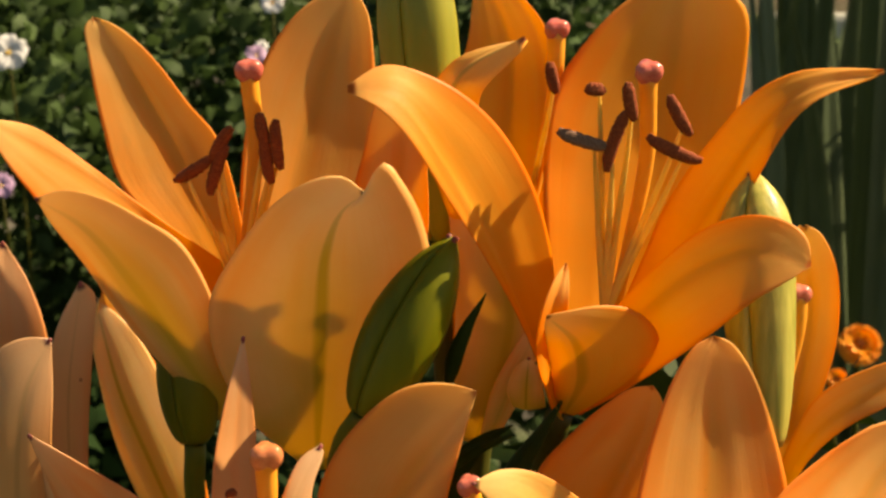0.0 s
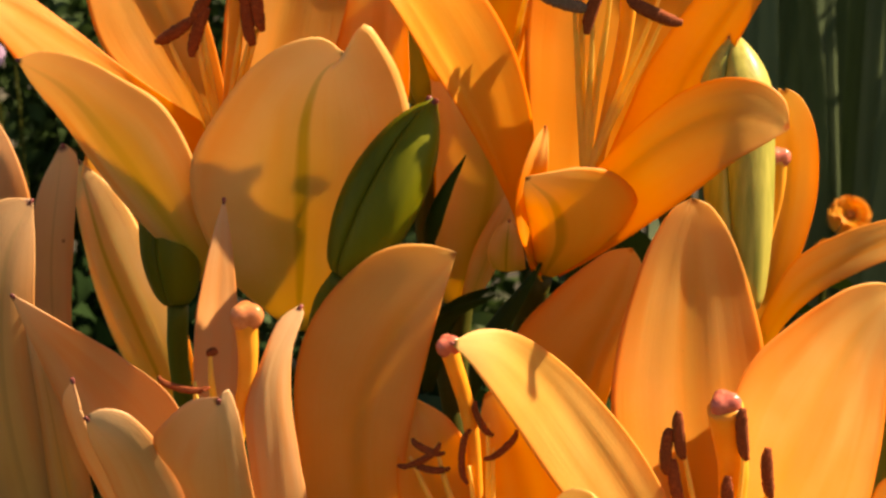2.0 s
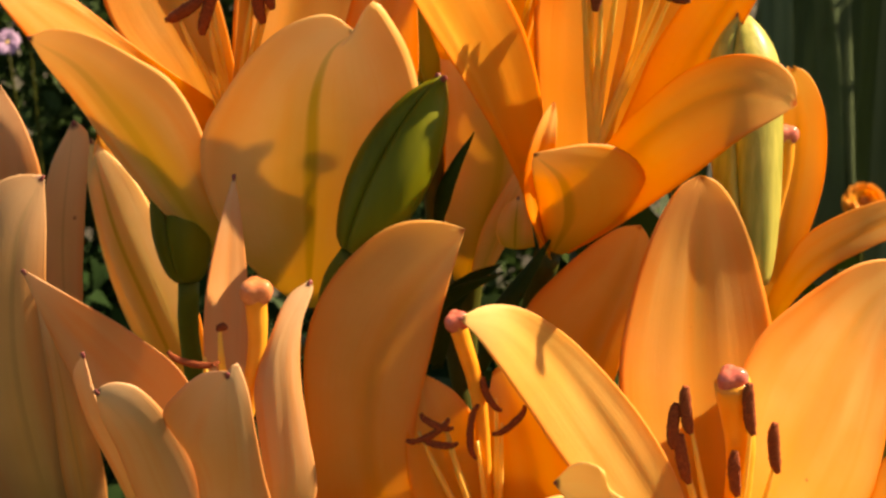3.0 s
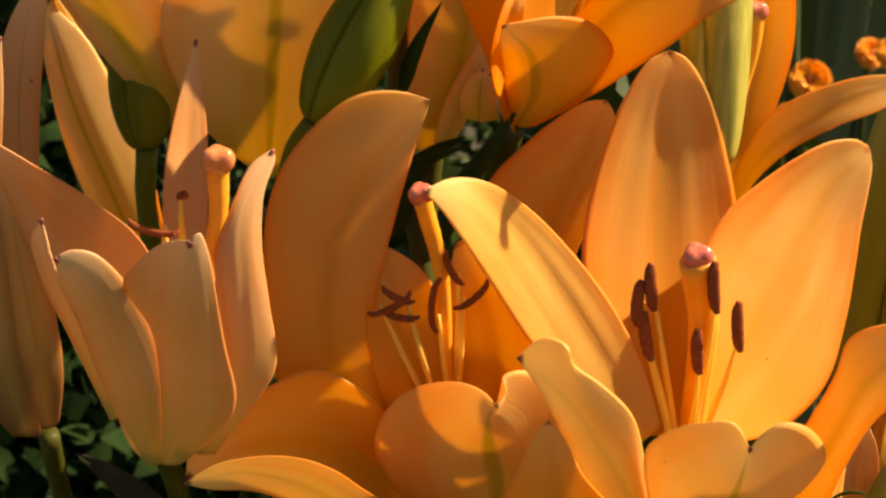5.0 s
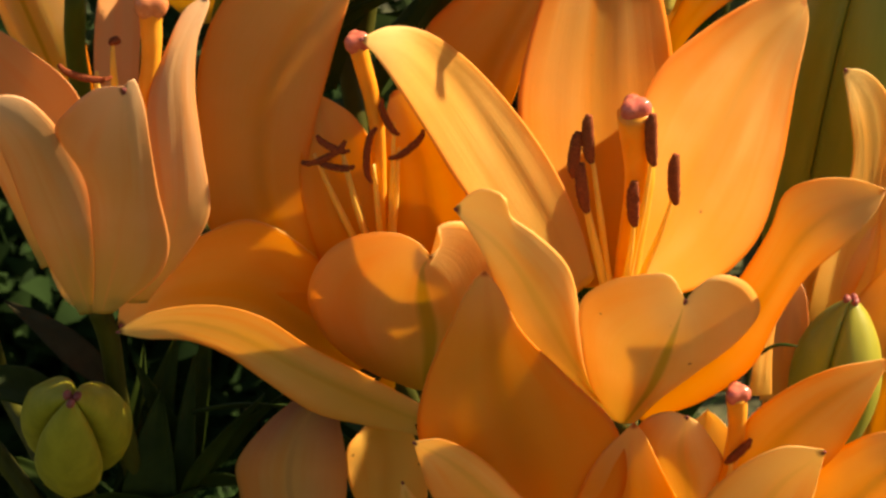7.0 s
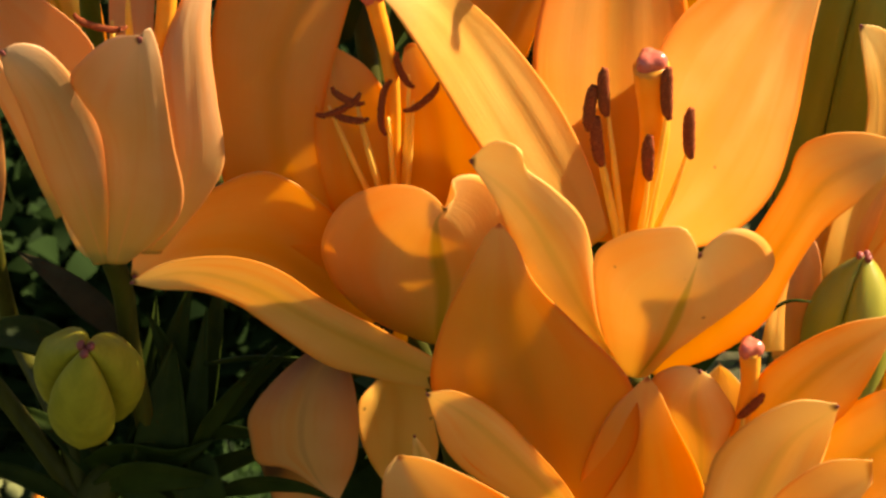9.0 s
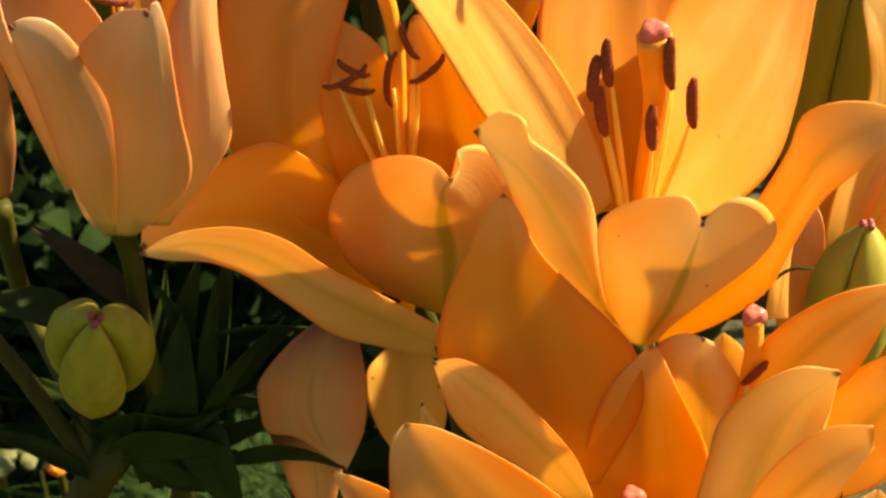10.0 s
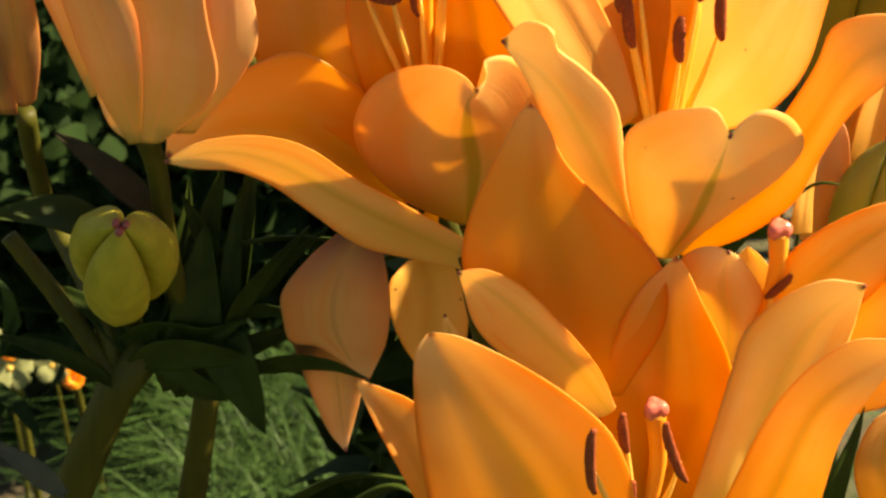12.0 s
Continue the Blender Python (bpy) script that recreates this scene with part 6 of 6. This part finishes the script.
WHITE_FLOWERS = ((-0.361, 1.720, 0.689, 0.0170), (-0.149, 1.820, 0.718, 0.0109), (-0.156, 1.780, 0.685, 0.0063))
EDGING = (1.183, 6.623)

# ---- plants round the lilies ----
M_HEDGE = plant_material("shrub_leaf", (0.016, 0.036, 0.010), (0.065, 0.105, 0.028), 25, 0.65, 0.3, (1, 1, 1), 0.2)
# Near-black leaf green: the shade under and behind the lilies is put into it.
M_SHADE = plant_material("shade_darkened_leaf", (0.004, 0.011, 0.003), (0.014, 0.031, 0.007), 25, 0.8, 0.1, (1, 1, 1), 0.06)
M_GRASS = plant_material("feathery_green", (0.002, 0.009, 0.0015), (0.064, 0.135, 0.030), 60, 0.55, 0.25, (1, 1, 1), 0.2)
M_SWORD = plant_material("sword_leaf_green", (0.04, 0.066, 0.028), (0.17, 0.21, 0.11), 18, 0.4, 0.2, (1, 1, 0.1))
M_CORE = plant_material("marigold_core", (0.35, 0.05, 0.004), (0.7, 0.16, 0.01), 500, 0.8)
M_MARI = plant_material("marigold_orange", (0.90, 0.24, 0.008), (0.97, 0.42, 0.025), 300, 0.6, 0.3)


def leafy(name, label, category, x0, x1, y0, y1, z0, z1, count, size, material, seed, kind="stuff", dens=1.0, slim=1.0):
    """A loose mass of many small bent leaves."""
    rng = np.random.default_rng(seed)
    verts, faces = [], []
    made = 0
    while made < count:
        p = np.array((rng.uniform(x0, x1), rng.uniform(y0, y1), rng.uniform(0, 1)))
        top = z1 * (0.75 + 0.45 * noise.noise(Vector((p[0] * 3.0, p[1] * 2.0, seed))))
        p[2] = z0 + (top - z0) * p[2] ** 0.7
        mid = np.array(((x0 + x1) / 2, (y0 + y1) / 2))
        far = np.abs((p[:2] - mid) / np.array(((x1 - x0) / 2, (y1 - y0) / 2))) ** 3
        if far.sum() > 0.95 + 0.5 * noise.noise(Vector((p[0] * 5, p[1] * 5, seed + 4.0))):
            continue
        if noise.noise(Vector((p[0] * 7, p[1] * 7, p[2] * 7 + seed))) < -0.12 * dens:
            continue
        made += 1
        ln = size * rng.uniform(0.5, 1.4)
        d = unit(rng.normal(size=3) + np.array((0, -0.4, 0.25)))
        sd = unit(np.cross(d, rng.normal(size=3)))
        up = np.cross(sd, d)
        b = len(verts)
        for s, w, h in ((0, 0.05, 0), (0.3, 0.42, 0.1), (0.65, 0.36, 0.08), (1, 0.02, -0.12)):
            c = p + d * ln * s + up * ln * h
            verts.extend((c - sd * ln * w * 0.6 * slim + up * ln * 0.06 * w, c + sd * ln * w * 0.6 * slim + up * ln * 0.06 * w))
        for k in range(3):
            faces.append([b + 2 * k, b + 2 * k + 1, b + 2 * k + 3, b + 2 * k + 2])
    me = bpy.data.meshes.new(name)
    me.from_pydata(np.array(verts).tolist(), [], faces)
    me.materials.append(material)
    me.polygons.foreach_set("use_smooth", np.ones(len(me.polygons), dtype=bool))
    return tagged(new(name, me), label, category, "", kind)


leafy("shrub_foliage", "dense dark green garden foliage in dappled light", "foliage", -1.3, 0.24, 1.7, 2.8, 0.0, 1.0, 36000, 0.028, M_HEDGE, 3)
leafy("low_foliage", "low leaves under the lilies, their green darkened for shade", "foliage", -0.6, 0.12, 1.34, 1.72, 0.0, 0.4, 11000, 0.032, M_SHADE, 5)
leafy("far_foliage", "distant green shrubs behind the path", "foliage", -6.0, 6.0, 8.0, 11.0, 0.0, 2.6, 12000, 0.16, M_HEDGE, 8)


leafy("lily_undergrowth", "narrow lily leaves under the flowers, colour darkened for deep shade", "foliage", -0.30, -0.11, 0.62, 0.72, 0.48, 0.55, 50, 0.06, M_SHADE, 21, slim=0.35)
# Added leaves, mostly out of sight, that block sun from the plants further left.
leafy("lily_bed", "added lily leaves, mostly hidden behind the flowers, blocking sun", "foliage", 0.035, 0.105, 0.6, 0.8, 0.1, 0.75, 2800, 0.06, M_LEAF, 22, slim=0.35)
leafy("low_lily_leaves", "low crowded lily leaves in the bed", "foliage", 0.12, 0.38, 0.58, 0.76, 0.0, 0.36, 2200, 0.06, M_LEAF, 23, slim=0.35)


def feather(name, label, x0, x1, y0, y1, count, tall, seed):
    rng = np.random.default_rng(seed)
    verts, faces = [], []
    for _ in range(count):
        p = np.array((rng.uniform(x0, x1), rng.uniform(y0, y1), 0.0))
        a = rng.uniform(0, 2 * math.pi)
        out = np.array((math.cos(a), math.sin(a), 0))
        ln, lean, wd = tall * rng.uniform(0.4, 1.1), rng.uniform(0.3, 2.2), rng.uniform(0.0005, 0.0013)
        sd = np.array((-out[1], out[0], 0)) * wd
        b = len(verts)
        start = p + np.array((0, 0, rng.uniform(0, tall * 0.6)))
        for k in range(5):
            s = k / 4
            c = start + np.array((0, 0, ln * (s - 0.45 * lean * s * s))) + out * ln * lean * s * s
            verts.extend((c - sd * (1 - 0.8 * s), c + sd * (1 - 0.8 * s)))
        for k in range(4):
            faces.append([b + 2 * k, b + 2 * k + 1, b + 2 * k + 3, b + 2 * k + 2])
    me = bpy.data.meshes.new(name)
    me.from_pydata(np.array(verts).tolist(), [], faces)
    me.materials.append(M_GRASS)
    return tagged(new(name, me), label, "grass", "", "stuff")


feather("feathery_grass", "fine feathery green foliage like grass in sunlight", -0.095, 0.3, 0.88, 1.40, 12500, 0.12, 11)


def sword_plant(x, y, count, tall, seed):
    rng = np.random.default_rng(seed)
    t = thing("iris_plant", (x, y, 0), "clump of tall grey-green sword-shaped leaves", "plant", "sword-leaved clumps")
    for _ in range(count):
        a, lean = rng.uniform(0, 6.28), rng.uniform(0.0, 0.16)
        bx, by = x + rng.uniform(-0.1, 0.1), y + rng.uniform(-0.1, 0.1)
        h = tall * rng.uniform(0.7, 1.1)
        dx, dy = math.cos(a) * lean, math.sin(a) * lean
        leaf(t, ((bx, by, 0), (bx + dx * 0.25, by + dy * 0.25, h * 0.4), (bx + dx * 0.6, by + dy * 0.6, h * 0.75), (bx + dx * 1.3, by + dy * 1.3, h)),
             rng.uniform(0.02, 0.034), (rng.uniform(-60, 60), rng.uniform(-60, 60)), M_SWORD, 0.1, 0.4, 0.8)


for i, (x, y) in enumerate(((0.36, 1.95), (0.48, 1.85), (0.50, 2.15), (0.62, 2.0), (0.30, 2.25), (0.43, 2.35), (0.58, 1.8), (0.68, 2.3), (0.56, 2.5))):
    sword_plant(x, y, 9, 0.98, 40 + i)


def marigold(x, y, z, r, tilt, seed):
    rng = np.random.default_rng(seed)
    t = thing("marigold", (x, y, 0), "small orange marigold flower on a thin green stem", "flower", "marigolds")
    c = np.array((x, y, z))
    part("stalk", tube(((x + 0.02, y + 0.03, 0), (x + 0.01, y + 0.02, z * 0.5), (x, y + 0.008, z - 0.01), (x, y, z)), (0.003, 0.0025, 0.003), 8, 12), M_STEM, t)
    ax = unit(np.array((rng.uniform(-0.3, 0.3), -0.75, tilt)))
    u = unit(np.cross(ax, (1.0, 0.1, 0.0)))
    w = np.cross(ax, u)
    for ring, (n, rad, lift) in enumerate(((13, 1.0, 0.05), (11, 0.8, 0.25), (8, 0.55, 0.45))):
        for k in range(n):
            a = 2 * math.pi * (k + 0.5 * ring) / n + rng.uniform(-0.1, 0.1)
            d = u * math.cos(a) + w * math.sin(a)
            sd = np.cross(ax, d)
            tipw = r * rad * 0.30
            rows = [(0.1, 0.4), (0.5, 0.9), (0.85, 1.0), (1.0, 0.55)]
            verts, faces = [], []
            for off in (0.0004, -0.0004):
                for s, q in rows:
                    for e in (-1, 0, 1):
                        verts.append(c + d * r * rad * s + sd * tipw * q * e + ax * (r * (lift * s - 0.12 * s * s * (1 if ring == 0 else 0)) + off + 0.06 * r * abs(e)))
            for g in (0, 12):
                for i in range(3):
                    for j in range(2):
                        q = [g + i * 3 + j, g + i * 3 + j + 1, g + i * 3 + j + 4, g + i * 3 + j + 3]
                        faces.append(q if g == 0 else q[::-1])
            part("petal", (verts, faces), M_MARI, t)
    part("disc", knob(c + ax * r * 0.25, ax, r * 0.28, r * 0.16, 5, 0.1, 8, 16), M_CORE, t, "darker flower centre")


for i, (x, y, z, r) in enumerate(MARIGOLDS):
    marigold(x, y, z, r, 0.45, 70 + i)


def white_flower(x, y, z, r, seed, petals, kind, label):
    """A small pale five-petalled flower on a thin stalk."""
    rng = np.random.default_rng(seed)
    t = thing(kind, (x, y, 0), label, "flower", kind.replace("_", " ") + "s")
    c = np.array((x, y, z))
    part("stalk", tube(((x + 0.01, y + 0.03, 0), (x + 0.01, y + 0.02, z * 0.5), (x, y + 0.008, z - 0.01), (x, y, z)), (0.002, 0.0014, 0.001), 8, 12), M_STEM, t)
    ax = unit(np.array((rng.uniform(-0.2, 0.4), -0.8, 0.5)))
    u = unit(np.cross(ax, (1.0, 0.1, 0.0)))
    w = np.cross(ax, u)
    for k in range(5):
        a = 2 * math.pi * k / 5 + rng.uniform(-0.1, 0.1)
        d = u * math.cos(a) + w * math.sin(a)
        pts = [c + d * r * s + ax * r * h for s, h in ((0.08, 0.0), (0.4, 0.12), (0.75, 0.14), (1.0, 0.04))]
        part("petal", blade(pts, r * 0.95, (0, 0), 0.15, 0.6, 0.3, 0.08, 0.0006, 10, 7, 0.03, 0.0, 0.6, 0.0, 3.0), petals, t)
    part("disc", knob(c + ax * r * 0.08, ax, r * 0.16, r * 0.1, 5, 0.1, 8, 14), M_FILAMENT, t, "yellow flower centre")


M_WHITE = plant_material("white_petal", (0.60, 0.58, 0.58), (0.80, 0.79, 0.76), 200, 0.5, 0.3)
M_MAUVE = plant_material("mauve_petal", (0.42, 0.24, 0.42), (0.62, 0.42, 0.58), 200, 0.5, 0.3)
for i, (x, y, z, r) in enumerate(WHITE_FLOWERS):
    white_flower(x, y, z, r, 90 + i, M_WHITE, "white_flower", "small whitish garden flower among green leaves")
M_FADED = plant_material("faded_green_petal", (0.14, 0.16, 0.06), (0.28, 0.29, 0.13), 200, 0.7, 0.2, (1, 1, 1), 0.1)
for i, (x, y, z, r) in enumerate(((-0.203, 1.10, 0.226, 0.015), (-0.180, 1.12, 0.216, 0.012), (-0.215, 1.13, 0.222, 0.012))):
    white_flower(x, y, z, r, 140 + i, M_FADED, "faded_flower", "faded pale green garden flower in shade")
for i, (x, y, z, r) in enumerate(((-0.158, 1.75, 0.682, 0.010), (-0.347, 1.6, 0.602, 0.011))):
    white_flower(x, y, z, r, 120 + i, M_MAUVE, "mauve_flower", "small mauve garden flower among green leaves")


def edging_stone():
    """A pale worn stone on the border of the path."""
    x, y = EDGING
    bm = bmesh.new()
    bmesh.ops.create_cube(bm, size=1.0)
    bmesh.ops.scale(bm, vec=(0.32, 0.09, 0.1), verts=bm.verts)
    bmesh.ops.bevel(bm, geom=bm.edges[:], offset=0.012, segments=2, affect="EDGES")
    bmesh.ops.translate(bm, vec=(x, y, 0.02), verts=bm.verts)
    me = bpy.data.meshes.new("edging_stone")
    bm.to_mesh(me)
    bm.free()
    me.materials.append(plant_material("pale_stone", (0.22, 0.22, 0.19), (0.45, 0.44, 0.38), 40, 0.9))
    tagged(new("edging_stone", me), "pale weathered stone edging beside the gravel path", "stone", "", "")


edging_stone()
